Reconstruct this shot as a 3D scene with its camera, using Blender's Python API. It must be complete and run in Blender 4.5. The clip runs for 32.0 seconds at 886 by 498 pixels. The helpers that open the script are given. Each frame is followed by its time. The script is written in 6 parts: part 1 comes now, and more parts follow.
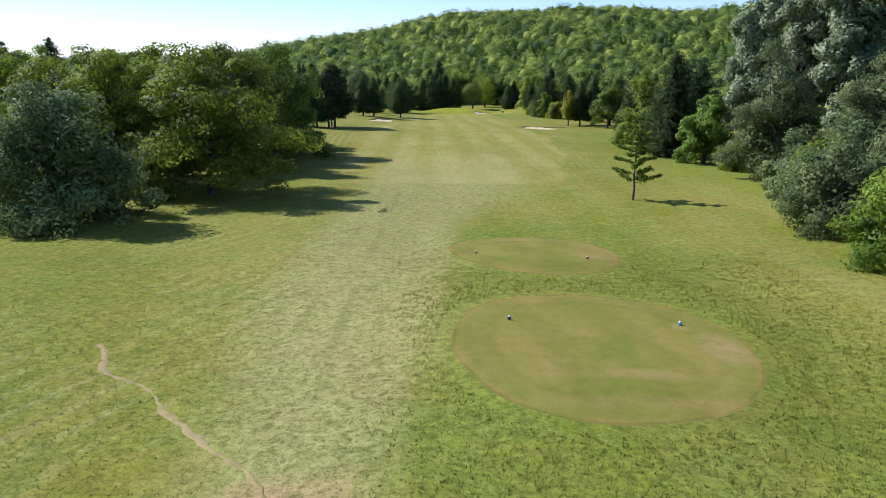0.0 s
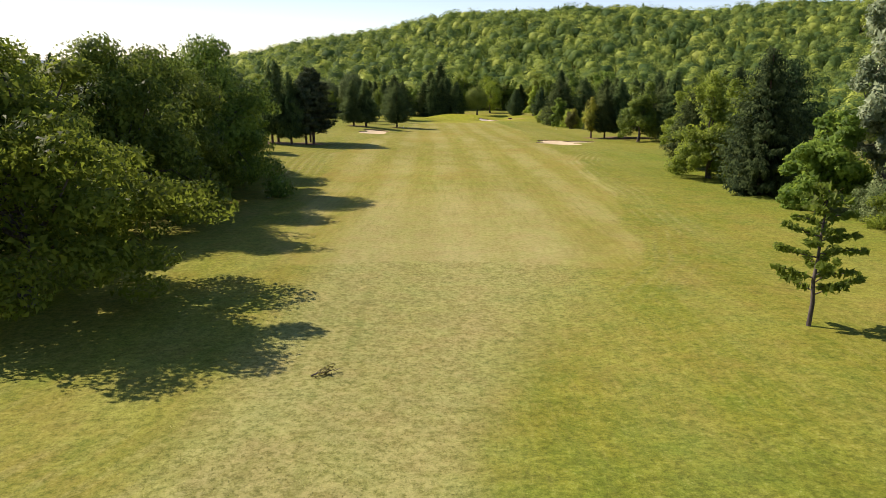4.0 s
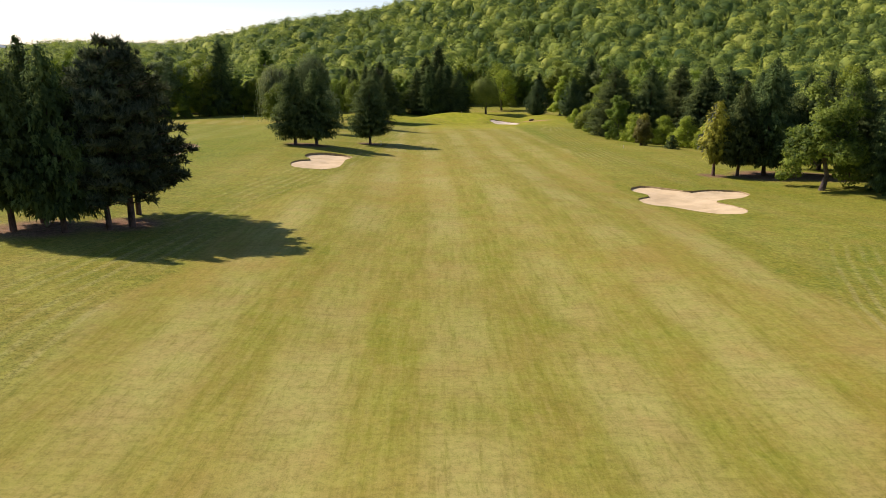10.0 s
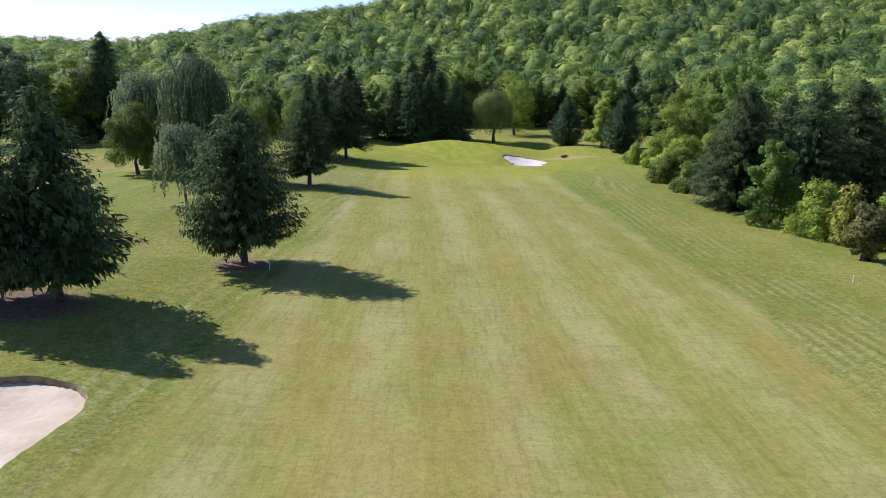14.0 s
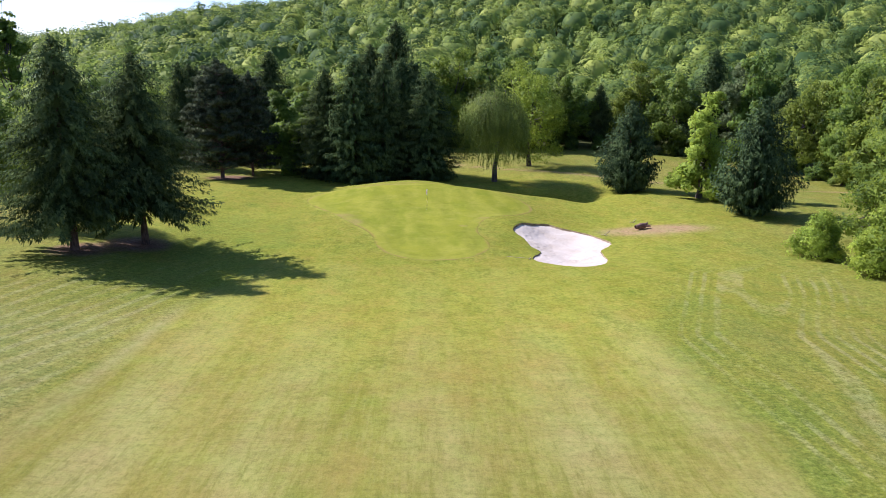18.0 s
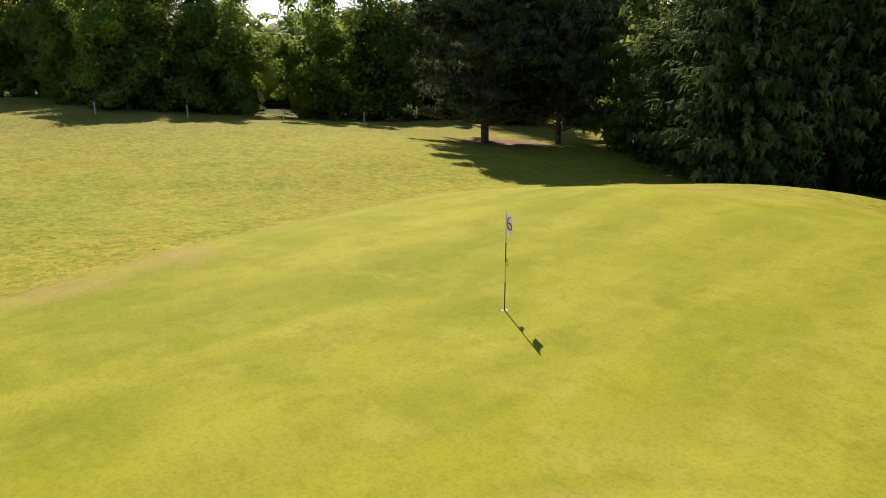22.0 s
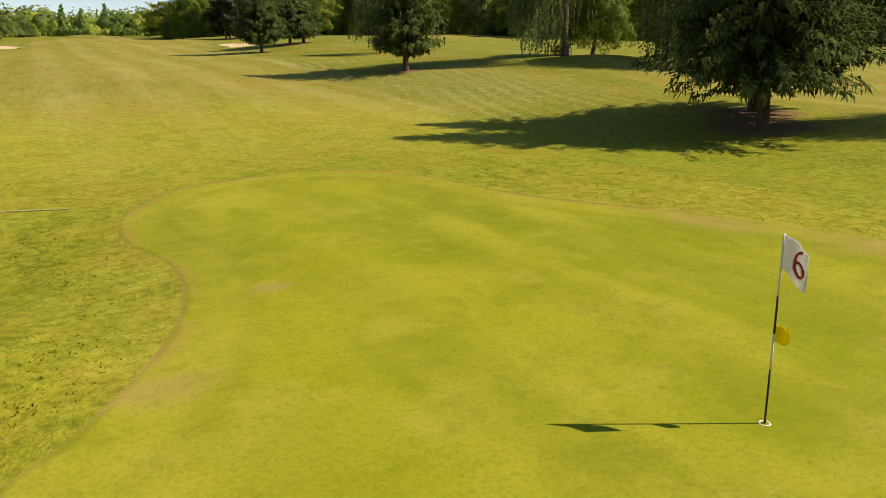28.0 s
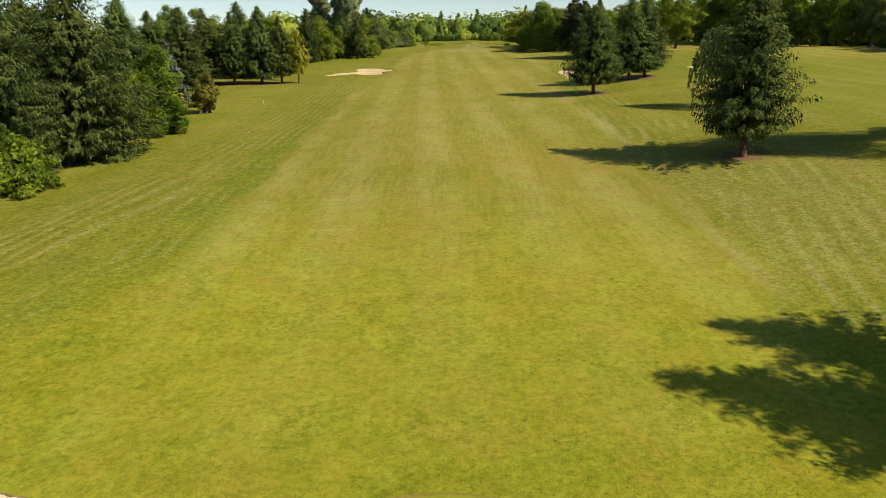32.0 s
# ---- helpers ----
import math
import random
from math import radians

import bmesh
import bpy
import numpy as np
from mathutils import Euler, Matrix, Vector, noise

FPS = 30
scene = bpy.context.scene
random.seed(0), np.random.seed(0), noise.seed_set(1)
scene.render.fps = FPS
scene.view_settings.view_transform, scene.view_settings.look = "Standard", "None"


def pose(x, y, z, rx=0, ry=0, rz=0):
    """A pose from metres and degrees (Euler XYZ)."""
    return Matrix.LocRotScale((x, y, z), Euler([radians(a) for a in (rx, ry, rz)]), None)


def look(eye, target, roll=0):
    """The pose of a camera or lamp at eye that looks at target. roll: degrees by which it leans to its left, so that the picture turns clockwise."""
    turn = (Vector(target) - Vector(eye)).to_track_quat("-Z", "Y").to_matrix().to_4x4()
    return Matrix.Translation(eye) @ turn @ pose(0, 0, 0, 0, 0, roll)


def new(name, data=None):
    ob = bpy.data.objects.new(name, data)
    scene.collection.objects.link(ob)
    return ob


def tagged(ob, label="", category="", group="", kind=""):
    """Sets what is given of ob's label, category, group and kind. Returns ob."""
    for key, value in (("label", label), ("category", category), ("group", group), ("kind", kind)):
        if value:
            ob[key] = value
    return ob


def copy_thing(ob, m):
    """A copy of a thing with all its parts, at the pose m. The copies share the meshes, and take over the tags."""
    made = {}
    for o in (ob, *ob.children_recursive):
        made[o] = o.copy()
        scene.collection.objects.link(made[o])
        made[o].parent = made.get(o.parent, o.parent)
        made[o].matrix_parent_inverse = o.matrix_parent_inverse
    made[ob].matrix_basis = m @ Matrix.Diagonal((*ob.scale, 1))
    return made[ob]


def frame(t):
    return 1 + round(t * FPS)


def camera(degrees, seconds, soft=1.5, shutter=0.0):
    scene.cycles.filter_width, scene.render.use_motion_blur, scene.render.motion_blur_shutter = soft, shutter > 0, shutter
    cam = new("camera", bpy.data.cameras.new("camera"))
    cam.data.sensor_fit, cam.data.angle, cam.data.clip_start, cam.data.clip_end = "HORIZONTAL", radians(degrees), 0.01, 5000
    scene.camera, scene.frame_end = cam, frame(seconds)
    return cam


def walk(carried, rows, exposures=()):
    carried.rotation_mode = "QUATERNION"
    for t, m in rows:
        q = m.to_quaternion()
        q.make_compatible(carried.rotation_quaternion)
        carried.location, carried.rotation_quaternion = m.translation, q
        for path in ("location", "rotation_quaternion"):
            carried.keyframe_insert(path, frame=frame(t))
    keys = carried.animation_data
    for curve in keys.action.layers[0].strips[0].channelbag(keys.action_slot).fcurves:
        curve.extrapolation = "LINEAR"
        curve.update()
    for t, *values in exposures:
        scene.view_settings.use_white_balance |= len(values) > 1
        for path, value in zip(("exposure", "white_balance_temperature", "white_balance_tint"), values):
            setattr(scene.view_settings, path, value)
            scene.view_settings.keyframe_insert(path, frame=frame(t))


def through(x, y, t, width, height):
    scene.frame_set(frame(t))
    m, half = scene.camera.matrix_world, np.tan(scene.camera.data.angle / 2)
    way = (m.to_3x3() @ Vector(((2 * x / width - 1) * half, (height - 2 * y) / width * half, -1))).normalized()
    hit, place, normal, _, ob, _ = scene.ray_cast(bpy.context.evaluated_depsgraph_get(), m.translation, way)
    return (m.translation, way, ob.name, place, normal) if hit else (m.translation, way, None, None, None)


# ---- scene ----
cam = camera(63.23, 32.0, soft=0.7)
PATH = [
    (0.0, -0.000, -0.000, 24.000, 74.776, 0.042, -0.106),
    (0.5, 0.006, 3.016, 24.032, 74.832, 0.034, -0.104),
    (1.0, -0.023, 6.200, 24.019, 74.888, 0.038, -0.096),
    (1.5, -0.017, 9.458, 24.020, 74.925, 0.030, -0.095),
    (2.0, 0.023, 12.850, 23.985, 74.951, 0.054, -0.092),
    (2.5, 0.029, 16.333, 23.889, 74.967, 0.083, -0.069),
    (3.0, 0.035, 19.891, 23.809, 74.984, 0.107, -0.025),
    (3.5, 0.007, 23.516, 23.710, 74.980, 0.107, 0.005),
    (5.5, -0.135, 38.477, 23.593, 74.789, 0.271, 0.062),
    (6.0, -0.093, 42.945, 23.481, 74.716, 0.275, 0.065),
    (6.5, -0.085, 47.940, 23.332, 74.563, 0.274, 0.049),
    (7.0, -0.042, 53.495, 23.137, 74.421, 0.336, 0.037),
    (7.5, -0.174, 59.902, 22.862, 74.321, 0.250, -0.012),
    (8.0, -0.374, 66.793, 22.526, 74.221, 0.183, -0.065),
    (8.5, -0.574, 74.347, 22.259, 74.152, 0.151, -0.108),
    (9.0, -0.670, 82.603, 21.943, 74.062, 0.092, -0.133),
    (9.5, -0.698, 91.546, 21.654, 74.023, -0.014, -0.176),
    (10.0, -0.760, 100.526, 21.498, 73.993, -0.141, -0.224),
    (10.5, -0.743, 109.756, 21.427, 74.026, -0.215, -0.254),
    (11.0, -0.795, 119.167, 21.235, 74.079, -0.266, -0.311),
    (11.5, -0.950, 128.025, 20.979, 74.102, -0.420, -0.371),
    (12.0, -1.105, 136.888, 20.615, 74.125, -0.512, -0.427),
    (12.5, -1.192, 145.861, 20.257, 74.129, -0.650, -0.503),
    (13.0, -1.071, 155.112, 20.001, 74.193, -0.800, -0.585),
    (13.5, -0.423, 164.672, 19.888, 74.269, -0.876, -0.567),
    (14.0, 0.500, 173.957, 19.815, 74.375, -0.979, -0.574),
    (14.5, 1.596, 183.354, 19.890, 74.482, -1.047, -0.568),
    (16.5, 5.394, 220.105, 18.307, 74.798, -1.315, -0.600),
    (17.0, 5.820, 230.103, 17.458, 74.837, -1.371, -0.599),
    (17.5, 6.349, 240.147, 16.382, 74.893, -1.358, -0.451),
    (18.0, 6.740, 249.927, 14.735, 74.930, -1.340, -0.325),
    (18.5, 7.303, 260.110, 13.120, 74.929, -1.349, 0.284),
    (19.0, 7.885, 269.818, 11.769, 74.855, -1.349, 1.804),
    (19.5, 8.777, 279.702, 10.406, 74.767, -1.277, 5.085),
    (20.0, 10.152, 289.353, 9.107, 74.714, -1.118, 9.450),
    (20.5, 11.692, 296.955, 7.924, 74.496, -0.956, 16.189),
    (21.0, 13.197, 303.004, 6.950, 74.146, -0.704, 27.416),
    (21.5, 14.626, 308.276, 5.805, 73.974, -0.236, 39.823),
    (22.0, 15.780, 311.877, 4.830, 74.040, 0.198, 52.281),
    (22.5, 16.766, 314.752, 4.094, 74.271, 0.453, 65.683),
    (23.0, 17.441, 316.993, 3.782, 74.494, 0.565, 77.448),
    (23.5, 17.763, 318.762, 3.704, 74.586, 0.643, 87.660),
    (24.0, 17.843, 320.213, 3.642, 74.663, 0.741, 97.349),
    (24.5, 17.680, 321.365, 3.597, 74.774, 0.859, 106.034),
    (25.0, 17.242, 322.383, 3.589, 74.860, 0.875, 113.569),
    (25.5, 16.597, 323.268, 3.617, 74.967, 0.868, 120.509),
    (27.5, 12.753, 325.237, 3.412, 75.402, 0.963, 146.627),
    (28.0, 11.879, 325.655, 3.400, 75.454, 0.949, 153.155),
    (28.5, 11.040, 326.073, 3.388, 75.525, 0.949, 159.330),
    (29.0, 10.166, 326.367, 3.445, 75.596, 0.926, 165.026),
    (29.5, 9.359, 326.643, 3.460, 75.638, 0.838, 170.974),
    (30.0, 8.484, 326.868, 3.417, 75.673, 0.767, 176.567),
    (30.5, 7.609, 326.415, 3.774, 75.600, 0.739, 179.336),
    (31.0, 6.853, 324.650, 5.357, 75.390, 0.778, 180.385),
    (31.5, 6.200, 321.404, 7.667, 75.220, 0.831, 180.521),
    (32.0, 5.719, 317.019, 10.002, 75.050, 0.872, 180.665),
]
EXPOSURE = [(0.0, 0.43, 5300, 22), (3.0, 0.47, 6300, 26), (6.0, 0.55, 6600, 22), (9.0, 0.36, 7000, 26), (11.0, 0.33, 5700, 30), (13.0, 0.33, 5000, 34), (14.5, 0.53, 5000, 33), (17.0, 0.64, 5100, 35),
            (19.0, 0.63, 5600, 30), (20.0, 0.60, 5900, 27), (21.0, 0.74, 5500, 24), (22.0, 0.63, 6700, 28), (23.0, 0.53, 7200, 26), (25.5, 0.49, 7600, 18), (28.0, 0.39, 7800, 16), (31.0, 0.25, 7900, 12), (32.0, 0.19, 7700, 8)]
walk(cam, [(t, pose(*rest)) for t, *rest in PATH], EXPOSURE)

# ---- sky and sun ----
SUN_TO = Vector((-0.893, 0.45, 0.885)).normalized()
world = bpy.data.worlds.new("sky")
scene.world = world
world.use_nodes = True
wn = world.node_tree
sky = wn.nodes.new("ShaderNodeTexSky")
sky.sky_type, sky.sun_disc = "NISHITA", False
sky.sun_elevation, sky.sun_rotation = math.asin(SUN_TO.z), math.atan2(SUN_TO.x, SUN_TO.y)
sky.air_density, sky.dust_density, sky.ozone_density = 0.8, 0.1, 2.0
wn.links.new(sky.outputs[0], wn.nodes["Background"].inputs[0])
wn.nodes["Background"].inputs[1].default_value = 0.108
sun = new("sun", bpy.data.lights.new("sun", "SUN"))
sun.data.energy, sun.data.angle, sun.data.color = 4.8, radians(0.55), (1.0, 0.94, 0.84)
sun.matrix_world = look((0, 0, 0), -SUN_TO)

# ---- materials ----
def material(name):
    m = bpy.data.materials.new(name)
    m.use_nodes = True
    nt = m.node_tree
    return m, nt, nt.nodes["Principled BSDF"], nt.nodes["Material Output"]


def add(nt, kind, ins=(), **props):
    n = nt.nodes.new(kind)
    for k, v in props.items():
        setattr(n, k, v)
    for k, v in dict(ins).items():
        if hasattr(v, "is_linked"):
            nt.links.new(v, n.inputs[k])
        else:
            n.inputs[k].default_value = v
    return n


def mixed(nt, fac, a, b, how="MIX"):
    """Colour mix of a and b (sockets or colours) by fac."""
    n = nt.nodes.new("ShaderNodeMix")
    n.data_type, n.blend_type = "RGBA", how
    for k, v in ((0, fac), (6, a), (7, b)):
        if hasattr(v, "is_linked"):
            nt.links.new(v, n.inputs[k])
        else:
            n.inputs[k].default_value = (*v, 1) if k else v
    return n.outputs[2]


def ranged(nt, v, a, b, c=0.0, d=1.0):
    return add(nt, "ShaderNodeMapRange", {0: v, 1: a, 2: b, 3: c, 4: d}, interpolation_type="SMOOTHSTEP").outputs[0]


def calc(nt, op, a, b=0.0):
    return add(nt, "ShaderNodeMath", {0: a, 1: b}, operation=op).outputs[0]


def grain(nt, where, scale, detail=3.0, rough=0.55, stretch=None):
    if stretch:
        where = add(nt, "ShaderNodeMapping", {0: where, 3: stretch}).outputs[0]
    return add(nt, "ShaderNodeTexNoise", {"Vector": where, "Scale": scale, "Detail": detail, "Roughness": rough}).outputs[0]


def leaf_material(name, dark, light, through=0.45, rough=0.55, vary=0.35, patch=0.35, single=0.55, shine=0.12, own=False, lit=1.25):
    """Foliage: every leaf spray its own tone, patches over the crown, every tree a little different."""
    m, nt, bsdf, out = material(name)
    isl = add(nt, "ShaderNodeNewGeometry").outputs["Random Per Island"]
    each = attr(nt, "tone") if own else add(nt, "ShaderNodeObjectInfo").outputs["Random"]
    where = add(nt, "ShaderNodeTexCoord").outputs["Object"]
    tone = calc(nt, "ADD", calc(nt, "MULTIPLY", isl, single), calc(nt, "MULTIPLY", ranged(nt, grain(nt, where, patch, 2), 0.3, 0.7), 1.1 - single))
    if own:
        tone = calc(nt, "ADD", calc(nt, "MULTIPLY", tone, 0.55), calc(nt, "MULTIPLY", each, 0.5))
    col = mixed(nt, ranged(nt, tone, 0.25, 0.9), dark, light)
    hsv = add(nt, "ShaderNodeHueSaturation", {"Hue": calc(nt, "MULTIPLY_ADD", each, -0.05 if own else 0.03), "Color": col,
                                            "Value": ranged(nt, each, 0, 1, 1 - vary / 2, 1 + vary / 2)})
    hsv.inputs["Hue"].links[0].from_node.inputs[2].default_value = 0.525 if own else 0.485
    col = hsv.outputs[0]
    nt.links.new(col, bsdf.inputs["Base Color"])
    bsdf.inputs["Roughness"].default_value = rough
    bsdf.inputs["Specular IOR Level"].default_value = shine
    glow = add(nt, "ShaderNodeBsdfTranslucent", {"Color": mixed(nt, 0.5, col, (0.75, 0.95, 0.15), "MULTIPLY")})
    glow_col = mixed(nt, 0.6, col, tuple(min(0.9, c * lit) for c in light))
    nt.links.new(glow_col, glow.inputs[0])
    mix = add(nt, "ShaderNodeMixShader", {0: through, 1: bsdf.outputs[0], 2: glow.outputs[0]})
    nt.links.new(mix.outputs[0], out.inputs[0])
    return m


def plain_material(name, a, b, scale=8.0, rough=0.8, bump=0.3, depth=0.01, metal=0.0, stretch=None):
    m, nt, bsdf, out = material(name)
    where = add(nt, "ShaderNodeTexCoord").outputs["Object"]
    n1, n2 = grain(nt, where, scale, 5, 0.6, stretch), grain(nt, where, scale * 0.17, 2)
    f = calc(nt, "ADD", calc(nt, "MULTIPLY", n1, 0.6), calc(nt, "MULTIPLY", n2, 0.4))
    nt.links.new(mixed(nt, ranged(nt, f, 0.35, 0.65), a, b), bsdf.inputs["Base Color"])
    bsdf.inputs["Roughness"].default_value, bsdf.inputs["Metallic"].default_value = rough, metal
    if bump:
        nt.links.new(add(nt, "ShaderNodeBump", {"Strength": bump, "Distance": depth, "Height": n1}).outputs[0], bsdf.inputs["Normal"])
    return m


def attr(nt, name):
    return add(nt, "ShaderNodeAttribute", attribute_name=name).outputs["Fac"]


def lines(nt, coord, period, warp, lo=0.2, hi=0.9):
    """Fine parallel lines along a coordinate in metres, a little crooked."""
    w = calc(nt, "ADD", coord, calc(nt, "MULTIPLY", warp, 0.45))
    return ranged(nt, calc(nt, "SINE", calc(nt, "MULTIPLY", w, 2 * math.pi / period)), lo, hi)


def turf_material():
    """Rough and fairway on one sheet: mown stripes, mower lines, dry and clover patches, worn ways, needle litter under the conifers."""
    m, nt, bsdf, out = material("turf")
    where = add(nt, "ShaderNodeNewGeometry").outputs["Position"]
    broad, mid = grain(nt, where, 0.055, 3, 0.6), grain(nt, where, 0.75, 6, 0.72)
    fine, blade = grain(nt, where, 4.2, 4, 0.75), grain(nt, where, 19.0, 3, 0.75)
    speck = grain(nt, where, 2.1, 6, 0.78)
    streak = grain(nt, where, 1.0, 5, 0.7, (0.8, 0.09, 0.3))
    thin = grain(nt, where, 1.0, 5, 0.78, (3.0, 0.30, 0.3))
    cross = grain(nt, where, 1.0, 4, 0.75, (0.4, 2.6, 0.3))
    fair, dry, path, litter = attr(nt, "fairway"), attr(nt, "dry"), attr(nt, "path"), attr(nt, "litter")
    lane, collar, lush = attr(nt, "lane"), attr(nt, "collar"), attr(nt, "lush")
    rough = mixed(nt, ranged(nt, mid, 0.36, 0.64), (0.135, 0.170, 0.012), (0.225, 0.225, 0.022))
    rough = mixed(nt, ranged(nt, broad, 0.42, 0.66), rough, (0.25, 0.24, 0.034))
    rough = mixed(nt, calc(nt, "MULTIPLY", ranged(nt, thin, 0.48, 0.7), 0.3), rough, (0.32, 0.285, 0.065))
    rough = mixed(nt, calc(nt, "MULTIPLY", ranged(nt, grain(nt, where, 0.21, 5, 0.7, (1, 0.7, 1)), 0.50, 0.66), 0.55), rough, (0.275, 0.225, 0.040))
    rough = mixed(nt, calc(nt, "MULTIPLY", ranged(nt, grain(nt, where, 0.17, 5, 0.7, (0.8, 1, 1)), 0.48, 0.34), 0.55), rough, (0.125, 0.185, 0.012))
    mown = mixed(nt, ranged(nt, streak, 0.24, 0.76), (0.215, 0.203, 0.027), (0.288, 0.255, 0.050))
    mown = mixed(nt, calc(nt, "MULTIPLY", ranged(nt, grain(nt, where, 0.22, 5, 0.7), 0.46, 0.68), 0.6), mown, (0.185, 0.205, 0.016))
    mown = mixed(nt, calc(nt, "MULTIPLY", ranged(nt, broad, 0.5, 0.7), 0.5), mown, (0.325, 0.275, 0.062))
    stripe = lines(nt, lane, 5.6, ranged(nt, streak, 0.2, 0.8), -0.8, 0.8)
    worn = ranged(nt, grain(nt, where, 0.10, 3), 0.3, 0.65, 0.15, 1.0)
    mown = mixed(nt, calc(nt, "MULTIPLY", calc(nt, "MULTIPLY", stripe, worn), 0.52), mown, (0.385, 0.345, 0.115))
    mown = mixed(nt, calc(nt, "MULTIPLY", ranged(nt, thin, 0.46, 0.66), 0.34), mown, (0.36, 0.31, 0.085))
    mown = mixed(nt, calc(nt, "MULTIPLY", ranged(nt, thin, 0.50, 0.34), 0.42), mown, (0.150, 0.155, 0.016))
    mown = mixed(nt, calc(nt, "MULTIPLY", ranged(nt, cross, 0.50, 0.34), 0.24), mown, (0.15, 0.145, 0.016))
    mown = mixed(nt, calc(nt, "MULTIPLY", ranged(nt, grain(nt, where, 0.1, 5, 0.65, (1, 0.6, 1)), 0.5, 0.66), 0.45), mown, (0.285, 0.215, 0.040))
    edge = calc(nt, "ADD", fair, calc(nt, "MULTIPLY", calc(nt, "SUBTRACT", mid, 0.5), 0.5))
    col = mixed(nt, ranged(nt, edge, 0.2, 0.8, 0.34, 1.0), rough, mown)
    col = mixed(nt, calc(nt, "MULTIPLY", collar, 0.8), col, mixed(nt, ranged(nt, calc(nt, "ADD", calc(nt, "MULTIPLY", mid, 0.6), calc(nt, "MULTIPLY", speck, 0.4)), 0.36, 0.62), (0.235, 0.255, 0.013), (0.35, 0.332, 0.030)))
    ld = calc(nt, "MULTIPLY", lush, ranged(nt, calc(nt, "ADD", mid, calc(nt, "MULTIPLY", fine, 0.4)), 0.5, 0.85, 0.35, 1.0))
    patchy = calc(nt, "ADD", calc(nt, "MULTIPLY", grain(nt, where, 0.34, 6, 0.75, (1, 0.6, 1)), 0.7), calc(nt, "MULTIPLY", fine, 0.3))
    col = mixed(nt, calc(nt, "MULTIPLY", calc(nt, "MULTIPLY", ranged(nt, patchy, 0.52, 0.62), collar), 0.5), col, (0.36, 0.275, 0.042))
    col = mixed(nt, calc(nt, "MULTIPLY", calc(nt, "MULTIPLY", ranged(nt, patchy, 0.48, 0.37), collar), 0.55), col, (0.12, 0.165, 0.010))
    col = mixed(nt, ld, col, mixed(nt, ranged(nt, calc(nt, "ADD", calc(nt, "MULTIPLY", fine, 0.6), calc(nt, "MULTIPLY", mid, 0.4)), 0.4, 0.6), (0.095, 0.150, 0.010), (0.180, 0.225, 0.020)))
    dd = calc(nt, "MULTIPLY", dry, ranged(nt, calc(nt, "ADD", speck, fine), 0.7, 1.2, 0.6, 1.0))
    col = mixed(nt, dd, col, (0.37, 0.335, 0.135))
    # mower and tyre lines along the edges of the fairway, past the tees and over the rough
    wander = calc(nt, "ADD", calc(nt, "MULTIPLY", grain(nt, where, 0.05, 2), 3.0), calc(nt, "MULTIPLY", mid, 0.3))
    broken = ranged(nt, calc(nt, "ADD", calc(nt, "MULTIPLY", speck, 0.6), calc(nt, "ADD", grain(nt, where, 0.13, 3), calc(nt, "MULTIPLY", streak, 0.5))), 0.9, 1.2, 0.0, 1.0)
    for coord, mask, period, pale, dark in (("edge_r", "band_r", 0.9, 0.34, 0.34), ("edge_l", "band_l", 1.1, 0.30, 0.30), ("slant", "band_s", 1.3, 0.30, 0.22), ("tyre", "band_t", 1.5, 0.0, 0.30)):
        c, k = attr(nt, coord), calc(nt, "MULTIPLY", attr(nt, mask), broken)
        if pale:
            col = mixed(nt, calc(nt, "MULTIPLY", calc(nt, "MULTIPLY", lines(nt, c, period, wander), k), pale), col, (0.38, 0.345, 0.145))
        col = mixed(nt, calc(nt, "MULTIPLY", calc(nt, "MULTIPLY", lines(nt, calc(nt, "ADD", c, period / 2), period, wander, 0.5, 1.0), k), dark), col, (0.105, 0.135, 0.018))
    pp = calc(nt, "MULTIPLY", path, ranged(nt, calc(nt, "ADD", mid, fine), 0.7, 1.0, 0.3, 1.0))
    col = mixed(nt, pp, col, (0.40, 0.27, 0.115))
    ll = calc(nt, "MULTIPLY", litter, ranged(nt, calc(nt, "ADD", fine, calc(nt, "MULTIPLY", litter, 0.5)), 0.45, 0.8))
    col = mixed(nt, ll, col, mixed(nt, fine, (0.15, 0.08, 0.042), (0.30, 0.18, 0.11)))
    # shade under the woods, put into the ground colour as near-black green
    col = mixed(nt, calc(nt, "MULTIPLY", attr(nt, "wood_shade"), 0.9), col, mixed(nt, mid, (0.03, 0.035, 0.012), (0.085, 0.085, 0.03)))
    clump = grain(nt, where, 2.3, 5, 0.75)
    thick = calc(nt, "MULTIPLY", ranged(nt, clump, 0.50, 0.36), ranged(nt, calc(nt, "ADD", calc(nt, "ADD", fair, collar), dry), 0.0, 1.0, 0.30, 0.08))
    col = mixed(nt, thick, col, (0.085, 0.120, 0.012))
    # tufts: shade between the blades painted in as dark colour, paler tips
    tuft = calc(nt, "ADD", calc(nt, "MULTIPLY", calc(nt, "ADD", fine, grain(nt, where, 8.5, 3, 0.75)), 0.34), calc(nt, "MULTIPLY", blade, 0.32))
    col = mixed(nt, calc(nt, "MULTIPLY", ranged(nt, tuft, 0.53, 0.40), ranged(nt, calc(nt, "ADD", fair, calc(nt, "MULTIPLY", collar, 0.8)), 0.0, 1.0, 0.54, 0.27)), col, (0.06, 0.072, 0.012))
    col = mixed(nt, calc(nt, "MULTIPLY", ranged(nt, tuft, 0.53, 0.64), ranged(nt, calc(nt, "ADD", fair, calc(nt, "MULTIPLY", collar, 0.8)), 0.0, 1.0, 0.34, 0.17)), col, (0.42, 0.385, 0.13))
